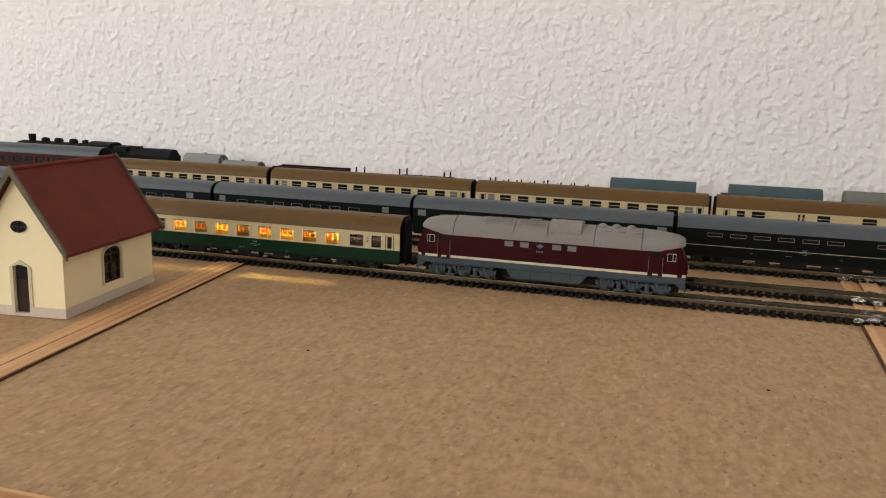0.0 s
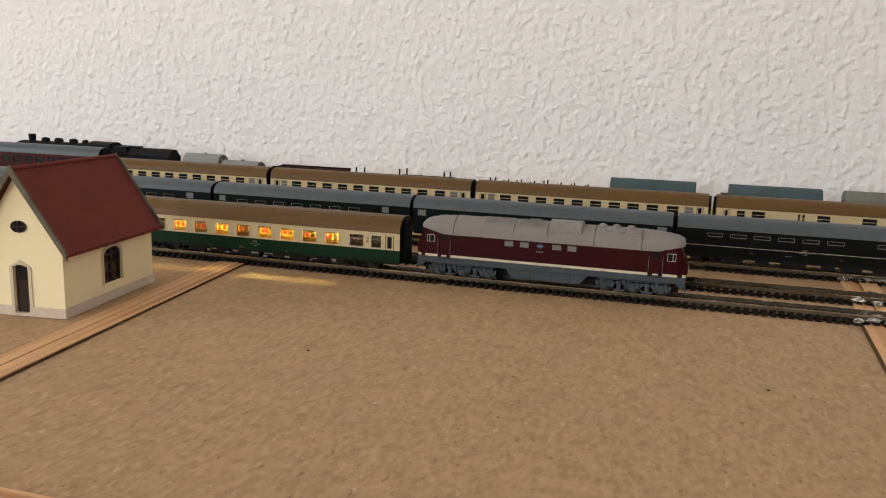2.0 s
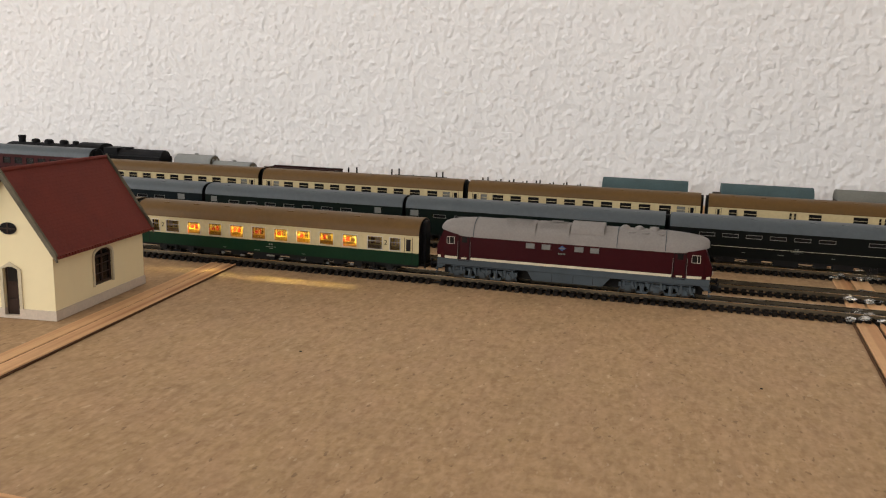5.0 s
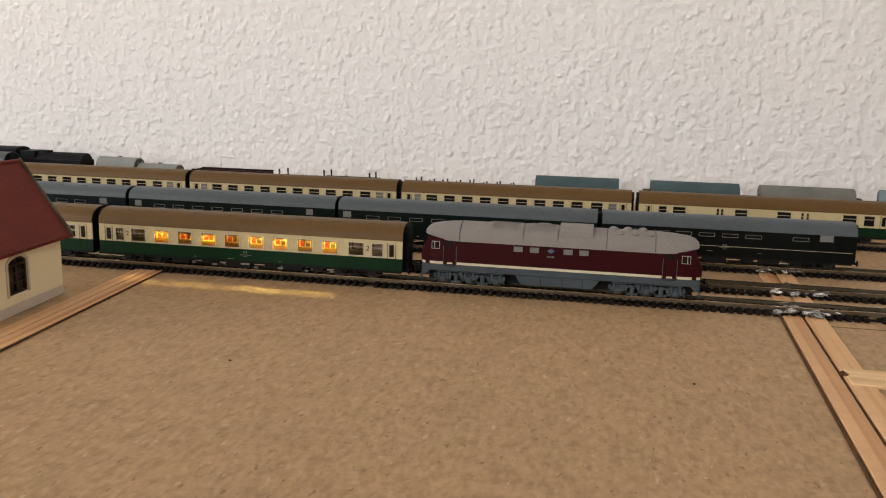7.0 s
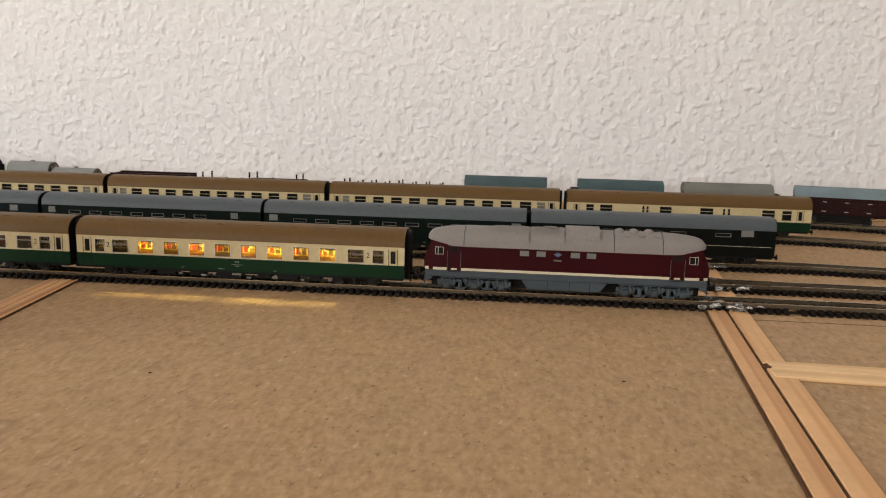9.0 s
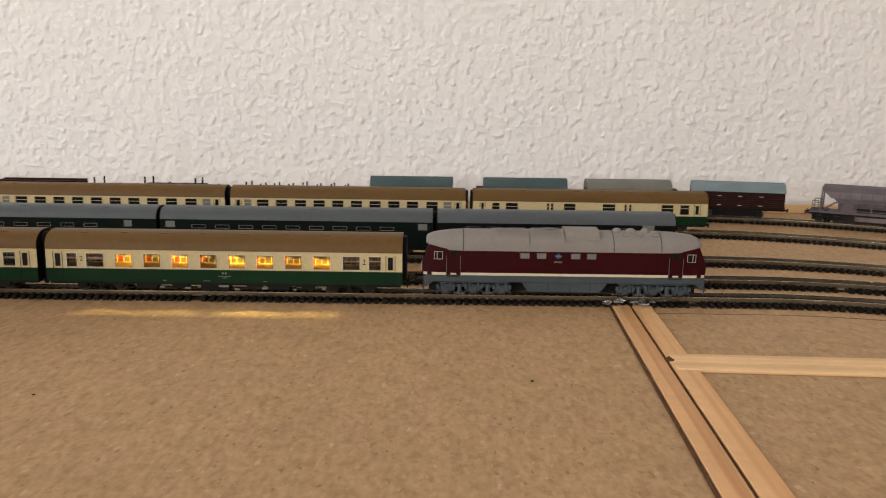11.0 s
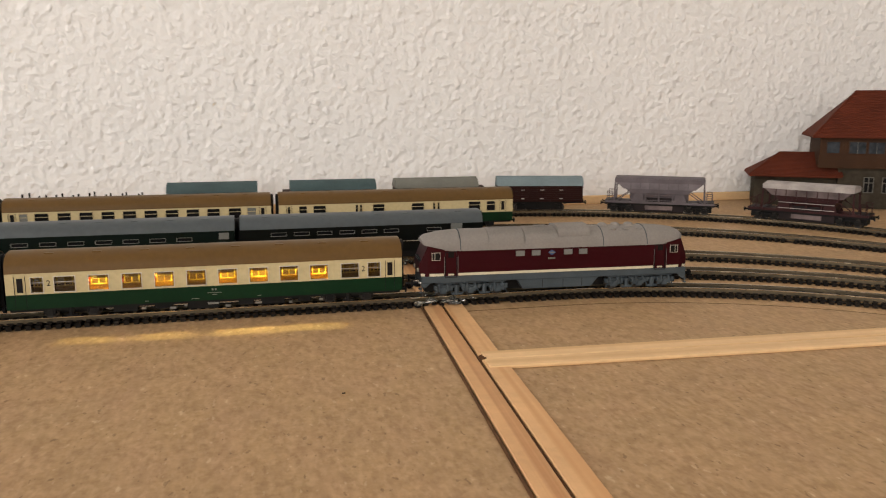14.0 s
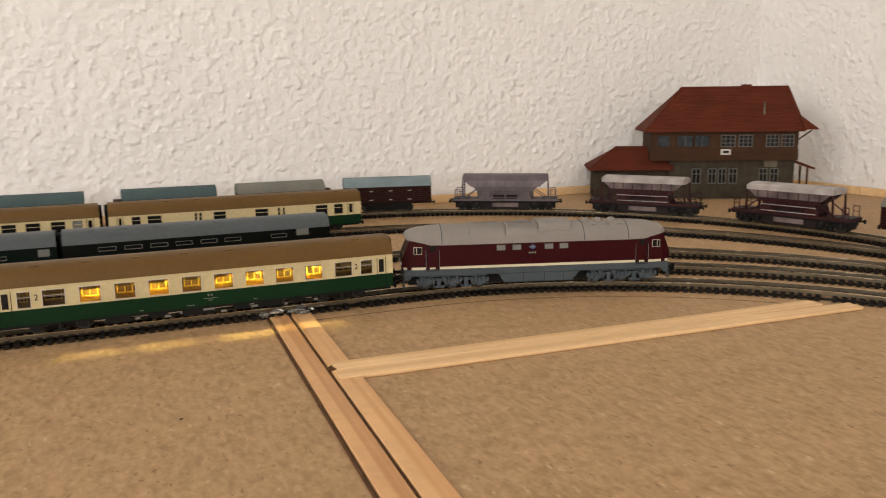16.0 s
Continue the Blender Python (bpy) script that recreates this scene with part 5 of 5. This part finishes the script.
def hopper(label, sidem, rimm, a=0.0385):
    """A self-discharging hopper wagon with open end frames."""
    t = thing("hopper_wagon", label, "hopper wagon", "hopper wagons")
    L, h = 0.0520, 0.0118
    bx("underframe", UNDER, t, (-L, L, -0.0098, 0.0098, 0.0078, 0.0098))
    bx("chute", HOPDARK, t, (-0.024, 0.024, -0.0084, 0.0084, 0.0016, 0.0080))
    bx("bogie_frame", UNDER, t, (-0.050, 0.050, -0.0066, 0.0066, 0.0024, 0.0080))
    for x in (-0.036, 0.036):
        bogie(t, x, 0.0150, 2, 0.0038, UNDER, [])
    for e in (-1, 1):
        for y in (-0.0072, 0.0072):
            bm = bmesh.new()
            rod(bm, (e * L, y, 0.0088), (e * (L + 0.0040), y, 0.0088), 0.0008, 8)
            rod(bm, (e * (L + 0.0036), y, 0.0088), (e * (L + 0.0044), y, 0.0088), 0.0019, 10)
            part("buffer", bm, BLACK, t)
    bm = bmesh.new()
    top, bot = 0.0335, 0.0200
    b = a - 0.0140
    v0 = [bm.verts.new(c) for c in ((-a, -h, top), (a, -h, top), (a, h, top), (-a, h, top))]
    v1 = [bm.verts.new(c) for c in ((-b, -h * 0.96, bot), (b, -h * 0.96, bot), (b, h * 0.96, bot), (-b, h * 0.96, bot))]
    v2 = [bm.verts.new(c) for c in ((-b, -h * 0.6, 0.0125), (b, -h * 0.6, 0.0125), (b, h * 0.6, 0.0125), (-b, h * 0.6, 0.0125))]
    for p, q in ((v0, v1), (v1, v2)):
        for i in range(4):
            bm.faces.new((q[i], q[(i + 1) % 4], p[(i + 1) % 4], p[i]))
    bm.faces.new(v2[::-1])
    bm.faces.new(v0)
    bmesh.ops.recalc_face_normals(bm, faces=bm.faces)
    part("hopper_body", bm, sidem, t)
    bm = bmesh.new()
    for side in (-1, 1):
        box(bm, -a - 0.0006, a + 0.0006, *sorted((side * h, side * (h + 0.0006))), top - 0.0035, top + 0.0006)
    box(bm, -a - 0.0008, -a, -h, h, top - 0.0035, top + 0.0006), box(bm, a, a + 0.0008, -h, h, top - 0.0035, top + 0.0006)
    part("rim", bm, rimm, t)
    for side in (-1, 1):
        bm = bmesh.new()
        prism_y(bm, [(-a + 0.0012, top - 0.0035), (a - 0.0012, top - 0.0035), (a - 0.0080, 0.0240), (-a + 0.0080, 0.0240)], *sorted((side * (h - 0.0004), side * (h + 0.0002))))
        part("side_panel", bm, HOPDUST if rimm != sidem else HOPPALE, t, "dusty pale upper side panel")
        bx("dust_plate", HOPDUST, t, (-0.0130, 0.0130, *sorted((side * 0.0086, side * 0.0094)), 0.0036, 0.0076))
    bm = bmesh.new()
    prism(bm, arch(h, top, top + 0.0026, 8, 2.0), -a, a)
    part("cover", bm, rimm, t, smooth=True)
    for i in range(7):
        x = -0.027 + 0.009 * i
        for side in (-1, 1):
            bx("rib", sidem, t, (x - 0.0004, x + 0.0004, *sorted((side * h * 0.97, side * (h + 0.0004))), bot, top - 0.002))
    bx("sill", sidem, t, (-L, L, -h + 0.0006, h - 0.0006, 0.0096, 0.0116))
    for side in (-1, 1):
        y0, y1 = sorted((side * (h - 0.0002), side * (h - 0.0012)))
        for e in (-1, 1):
            bm = bmesh.new()
            prism_y(bm, [(e * (a + 0.002), 0.0110), (e * a, 0.0110), (e * (a - 0.0005), 0.0310), (e * (a + 0.0008), 0.0310)], y0, y1)
            prism_y(bm, [(e * 0.0250, 0.0225), (e * 0.0262, 0.0225), (e * 0.0425, 0.0112), (e * 0.0410, 0.0112)], y0, y1)
            part("end_stay", bm, sidem, t)
            bm = bmesh.new()
            prism_y(bm, [(e * 0.0140, 0.0112), (e * 0.0265, 0.0112), (e * 0.0220, 0.0222), (e * 0.0160, 0.0222)], *sorted((side * (h - 0.0006), side * (h - 0.0016))))
            part("gusset", bm, sidem, t)
        # dark plate behind the posts, standing in for the shade of the open recesses
        bx("dark_recess_plate", HOPDARK, t, (-0.0135, 0.0135, *sorted((side * (h - 0.003), side * (h - 0.004))), 0.0115, 0.0220))
        for x in (-0.013, 0.0, 0.013):
            bx("post", sidem, t, (x - 0.0007, x + 0.0007, y0, y1, 0.0116, 0.0225))
        for z in (0.0128, 0.0180):
            bx("guide_rail", rimm, t, (-0.024, 0.024, *sorted((side * (h + 0.0003), side * (h - 0.0003))), z, z + 0.0006))
    for e in (-1, 1):
        bx("end_platform", HOPDARK, t, (*sorted((e * 0.0365, e * 0.0520)), -0.0100, 0.0100, 0.0116, 0.0122))
        for y in (-0.0098, 0.0098):
            bm = bmesh.new()
            for x in (0.0450, 0.0500):
                rod(bm, (e * x, y, 0.0120), (e * x, y, 0.0210), 0.0004, 6)
            rod(bm, (e * 0.0450, y, 0.0208), (e * 0.0500, y, 0.0208), 0.0004, 6)
            rod(bm, (e * 0.0450, y, 0.0165), (e * 0.0500, y, 0.0165), 0.0003, 6)
            part("handrail", bm, sidem, t)
    return t


def silo_wagon():
    t = thing("container_wagon", "light grey wagon with two barrel-roofed bodies", "freight wagon", "goods train")
    running_gear(t, 0.052, None, 0.055)
    for x0, x1, cz in ((-0.047, -0.001, 0.0350), (0.001, 0.047, 0.0295)):
        bm = bmesh.new()
        prism(bm, [(-0.0112, 0.0102)] + arch(0.0112, cz - 0.0105, cz, 14, 2.0) + [(0.0112, 0.0102)], x0, x1)
        b = part("barrel_body", bm, SILO, t, smooth=False)
        bm = bmesh.new()
        prism(bm, arch(0.0104, cz - 0.0100, cz - 0.0012, 14, 2.0), x1, x1 + 0.0004)
        part("end_panel", bm, VERGE, b)
        bm = bmesh.new()
        for y in (-0.004, 0.004):
            rod(bm, (x1 + 0.0003, y, cz - 0.0060), (x1 + 0.0009, y, cz - 0.0060), 0.0023, 12)
        rod(bm, ((x0 + x1) / 2, 0, cz - 0.0005), ((x0 + x1) / 2, 0, cz + 0.0012), 0.0022, 10)
        part("hatch", bm, SILO, b)
    return t


def steam_loco():
    t = thing("steam_locomotive", "matt black steam locomotive with coupled tender", "locomotive")
    bm = bmesh.new()
    rod(bm, (-0.108, 0, 0.0245), (-0.020, 0, 0.0245), 0.0096, 20)
    rod(bm, (-0.112, 0, 0.0245), (-0.108, 0, 0.0245), 0.0086, 20)
    part("boiler", bm, BLACK, t, smooth=False)
    for i in range(7):
        bm = bmesh.new()
        x = -0.098 + i * 0.0125
        rod(bm, (x, 0, 0.0245), (x + 0.0008, 0, 0.0245), 0.0099, 20)
        part("boiler_band", bm, BLACK, t)
    bm = bmesh.new()
    rod(bm, (-0.0965, 0, 0.032), (-0.0965, 0, 0.0410), 0.0033, 14, 0.0039)
    part("chimney", bm, BLACK, t)
    for x, r in ((-0.080, 0.0042), (-0.064, 0.0046), (-0.046, 0.0044), (-0.032, 0.0032)):
        bm = bmesh.new()
        rod(bm, (x, 0, 0.031), (x, 0, 0.0362), r, 14)
        bmesh.ops.create_uvsphere(bm, u_segments=14, v_segments=7, radius=r, matrix=Matrix.Translation((x, 0, 0.0362)) @ Matrix.Diagonal((1, 1, 0.45, 1)))
        part("dome", bm, BLACK, t, smooth=False)
    bm = bmesh.new()
    box(bm, -0.020, 0.000, -0.0122, 0.0122, 0.0125, 0.0300)
    prism(bm, arch(0.0130, 0.0298, 0.0368, 10, 2.2), -0.0225, 0.0035)
    part("cab", bm, BLACK, t)
    bm = bmesh.new()
    box(bm, -0.112, 0.0, -0.0118, 0.0118, 0.0122, 0.0132)
    for side in (-1, 1):
        rod(bm, (-0.098, side * 0.0075, 0.031), (-0.022, side * 0.0075, 0.031), 0.0006, 6)
        box(bm, -0.070, -0.052, *sorted((side * 0.0095, side * 0.0118)), 0.0132, 0.0215)
    part("running_board", bm, BLACK, t)
    for i in range(5):
        for y in (-1, 1):
            bm = bmesh.new()
            x = -0.090 + 0.0140 * i
            rod(bm, (x, y * 0.0056, 0.0062), (x, y * 0.0076, 0.0062), 0.0062, 20)
            part("driving_wheel", bm, BLACK, t)
    te = part("tender", (lambda b: (box(b, 0.006, 0.070, -0.0120, 0.0120, 0.0095, 0.0262), b)[1])(bmesh.new()), BLACK, t)
    bm = bmesh.new()
    rod(bm, (0.010, 0, 0.0222), (0.0700, 0, 0.0222), 0.0105, 20)
    part("tender_tank", bm, BLACK, te)
    bm = bmesh.new()
    rod(bm, (0.030, 0, 0.032), (0.030, 0, 0.0340), 0.0045, 12)
    box(bm, 0.007, 0.022, -0.0100, 0.0100, 0.0262, 0.0335)
    part("coal_bunker", bm, BLACK, te)
    for x in (0.016, 0.030, 0.046, 0.060):
        bm = bmesh.new()
        for y in (-1, 1):
            rod(bm, (x, y * 0.0056, 0.0042), (x, y * 0.0076, 0.0042), 0.0042, 14)
        part("wheelset", bm, BLACK, t)
    return t


def glue_blob(p, r, seed):
    bm = bmesh.new()
    bmesh.ops.create_icosphere(bm, subdivisions=3, radius=r)
    for v in bm.verts:
        k = 1 + 0.45 * noise.noise(v.co * (1.1 / r) + Vector((seed, 0, 0)))
        v.co = Vector((v.co.x * k * 1.5, v.co.y * k, max(v.co.z * k * 0.55, -0.25 * r)))
    ob = part("glue_blob", bm, GLUE, None, smooth=True)
    ob.matrix_basis = pose(p[0], p[1], p[2], 0, 0, seed * 47)
    return tagged(ob, "clear shiny hot glue blob beside the rails", "glue", "glue blobs")


# ================= things =================
little_house()
signal_box()

keyed_loco, keyed_c1, keyed_c2 = [], [], []
engine = loco(keyed_loco)
coach_one = coach("cream and green passenger coach with lit yellow windows", YCOACH, GREEN, CREAM, ROOFBROWN, True, keyed=keyed_c1, group="moving train")
coach_two = coach("cream and green passenger coach with dark windows", YCOACH, GREEN, CREAM, ROOFBROWN, False, keyed=keyed_c2, group="moving train")

# row D: cream coaches with brown roofs, a red coach behind them
spec_d = dict(YCOACH)
spec_d.update(twos=(), wz0=0.0150, wz1=0.0236)
spec_d["milk"] = [YCOACH["windows"][0], YCOACH["windows"][-1]]
cd = coach("parked cream coach with brown roof and small windows", spec_d, GREEN, CREAM, ROOFBROWN, far=True, group="parked cream coaches")
cd.matrix_basis = ride("D", -0.3095, 0.07)
for s in (-0.1032, 0.1032):
    copy_thing(cd, ride("D", s, 0.07))
spec_buf = dict(spec_d)
spec_buf["windows"] = [(-0.0845, -0.0776), (-0.0728, -0.0620), (-0.0376, -0.0352), (-0.0341, -0.0317), (-0.0229, -0.0126), (0.0103, 0.0216), (0.0289, 0.0313), (0.0329, 0.0353), (0.0607, 0.0715), (0.0768, 0.0851)]
spec_buf["doors"] = [(-0.0943, -0.0908), (0.0895, 0.0939)]
spec_buf["darkends"] = False
coach("parked cream and green dining coach with brown roof", spec_buf, GREEN, CREAM, ROOFBROWN, far=True, name="dining_coach", group="parked cream coaches").matrix_basis = ride("D", 0.3110, 0.07)
spec_red = dict(spec_d)
spec_red.update(length=0.205, eave=0.0295, crown=0.0398, wz0=0.0190, wz1=0.0262, waist=0.0180, framemat=BLACK, milk=())
for s in (-0.5440, -0.7520):
    coach("parked dark red coach with blue-grey roof", spec_red, DKRED, DKRED, ROOFGREY, far=True, group="parked red coaches").matrix_basis = ride("F", s, 0.07)

# row C: dark coaches with grey roofs
spec_c = dict(YCOACH)
spec_c.update(twos=(), paledoors=True, nobar=True, framemat=SILVERDIM, length=0.1985, crown=0.0330, wz0=0.0185, wz1=0.0211, windows=[(-0.0740 + 0.0166 * i, -0.0640 + 0.0166 * i) for i in range(9)])
spec_c1 = dict(spec_c)
spec_c1.update(length=0.1710, windows=[(-0.0640 + 0.0164 * i, -0.0545 + 0.0164 * i) for i in range(7)], doors=[(-0.081, -0.074), (0.0620, 0.0690)])
spec_c0, spec_c3 = dict(spec_c), dict(spec_c)
spec_c0.update(length=0.1855, windows=[(-0.0690 + 0.0166 * i, -0.0590 + 0.0166 * i) for i in range(8)], doors=[(-0.089, -0.081), (0.0690, 0.0770)])
spec_c3.update(length=0.1920, doors=[(-0.0930, -0.0850), (0.0850, 0.0930)])
spec_c4 = dict(spec_c1)
spec_c4.update(length=0.1680, wz0=0.0196, wz1=0.0222, markrise=0.0024, windows=[(-0.0640 + 0.0154 * i, -0.0535 + 0.0154 * i) for i in range(6)] + [(0.0435, 0.0540)], doors=[(0.0600, 0.0700)])
for x0, x1, sp, m, lb in ((-0.578, -0.380, spec_c, DKBLUE, "parked dark teal coach with blue-grey roof"), (-0.3785, -0.1908, spec_c0, DKBLUE, "parked dark teal coach with blue-grey roof"),
                          (-0.1888, -0.0178, spec_c1, DKGREEN, "parked dark green coach with blue-grey roof"), (-0.0158, 0.1778, spec_c3, DKGREEN, "parked dark green coach with blue-grey roof"),
                          (0.1798, 0.3490, spec_c4, BLKGREEN, "parked black-green coach with grey roof and ivory line")):
    c = coach(lb, sp, m, m, ROOFGREY, far=True, line=0.0132 if m == BLKGREEN else None, group="parked dark coaches")
    c.matrix_basis = ride("C", (x0 + x1) / 2, 0.06)

# row E: goods wagons
for s, L, rm, pf, lb in ((0.154, 0.0795, WAGONTEAL, 0, "brown covered wagon with teal-grey roof"), (0.265, 0.0800, WAGONTEAL, -1, "brown covered wagon with teal-grey roof and brake platform"),
                         (0.3660, 0.0810, WAGONPALE, 1, "brown covered wagon with pale grey roof and brake platform"), (0.4720, 0.0850, WAGONBLUE, 0, "red-brown plank wagon with light blue-grey roof")):
    covered_wagon(lb, L, rm, pf).matrix_basis = ride("E", s, L * 0.25)
for s, w, a, b, lb in ((0.592, 0.0420, HOPGREY, HOPGREY, "grey hopper wagon with arched cover"), (0.730, 0.0385, HOPRED, HOPWHITE, "red-brown hopper wagon with dusty white rim"), (0.868, 0.0370, HOPRED, HOPWHITE, "red-brown hopper wagon with worn white rim")):
    hopper(lb, a, b, w).matrix_basis = ride("E", s, 0.025)
covered_wagon("red-brown plank wagon with grey roof", 0.080, WAGONPALE).matrix_basis = ride("E", 0.990, 0.02)
stake_wagon("flat wagon with short black stakes", 0.104, (0.0285, 0.0268, 0.0275, 0.0268)).matrix_basis = ride("E", 0.0420, 0.03)
stake_wagon("flat stake wagon loaded with dark pipes", 0.122, (0.0310, 0.0250, 0.0250, 0.0320, 0.0262, 0.0255), (-0.010, 0.048, 0)).matrix_basis = ride("E", -0.0960, 0.03)
open_wagon("brown open goods wagon with ribbed sides", 0.083, 0.0262).matrix_basis = ride("E", -0.2110, 0.02)
silo_wagon().matrix_basis = ride("E", -0.3200, 0.025)
steam_loco().matrix_basis = ride("E", -0.4690, 0.03) @ Matrix.Diagonal((1.2, 1.05, 1.15, 1))

rng = random.Random(5)
for n, (yc, x0, x1) in enumerate(((-0.0085, 0.278, 0.312), (-0.0030, 0.284, 0.306), (0.0100, 0.282, 0.312), (0.0400, 0.284, 0.316), (0.0590, 0.288, 0.318), (0.1060, 0.288, 0.324), (0.1290, 0.292, 0.322))):
    for j in range(9):
        glue_blob((rng.uniform(x0, x1), yc + rng.uniform(-0.003, 0.003), rng.uniform(0.0026, 0.0042)), rng.uniform(0.0010, 0.0027), n * 11 + j + 1.3)

for k, a, b in (("A", -0.42, 0.80), ("B", -0.36, 0.86), ("C", -0.60, 0.90), ("D", -0.45, 0.90), ("E", -0.62, 1.06), ("F", -0.92, -0.40)):
    track(k, a, b, 0.0047 if k == "A" else 0.0050)

# ================= movement =================
# seconds, distance of the locomotive's middle along track A
RUN = [(0, 0.1071), (3.2, 0.1071), (4.2, 0.1130), (5.5, 0.1324), (6, 0.1402), (6.5, 0.1475), (7, 0.1561), (7.5, 0.1657), (8, 0.1756), (10.5, 0.2381), (11, 0.2532), (11.5, 0.2691), (12, 0.2867),
       (12.5, 0.3046), (13, 0.3230), (13.5, 0.3413), (14, 0.3607), (14.5, 0.3799), (15, 0.4008), (15.5, 0.4219), (16, 0.4439)]


def run_at(t):
    """Smooth cubic through the rows of RUN."""
    i = max(j for j in range(len(RUN) - 1) if RUN[j][0] <= t + 1e-9)

    def slope(j):
        if j == 0 or RUN[j][0] <= 3.2:
            return 0.0
        j0, j1 = max(j - 1, 0), min(j + 1, len(RUN) - 1)
        return (RUN[j1][1] - RUN[j0][1]) / (RUN[j1][0] - RUN[j0][0])
    (t0, s0), (t1, s1) = RUN[i], RUN[i + 1]
    d = t1 - t0
    u = (t - t0) / d
    return (2 * u**3 - 3 * u**2 + 1) * s0 + (u**3 - 2 * u**2 + u) * d * slope(i) + (-2 * u**3 + 3 * u**2) * s1 + (u**3 - u**2) * d * slope(i + 1)


def motions():
    times = [0.0, 3.2] + [3.2 + 0.2 * i for i in range(1, 65)]
    for ob, back, half in ((engine, 0.0, 0.0512), (coach_one, 0.1927, 0.071), (coach_two, 0.3992, 0.071)):
        walk(ob, [(t, ride("A", run_at(t) - back, half)) for t in times])
    fine = [0.0, 3.2] + [3.2 + 0.1 * i for i in range(1, 129)]
    for wheels in (keyed_loco, keyed_c1, keyed_c2):
        for w, p, r in wheels:
            walk(w, [(t, pose(p.x, p.y, p.z, 0, math.degrees((run_at(t) - RUN[0][1]) / r), 0)) for t in fine])


motions()
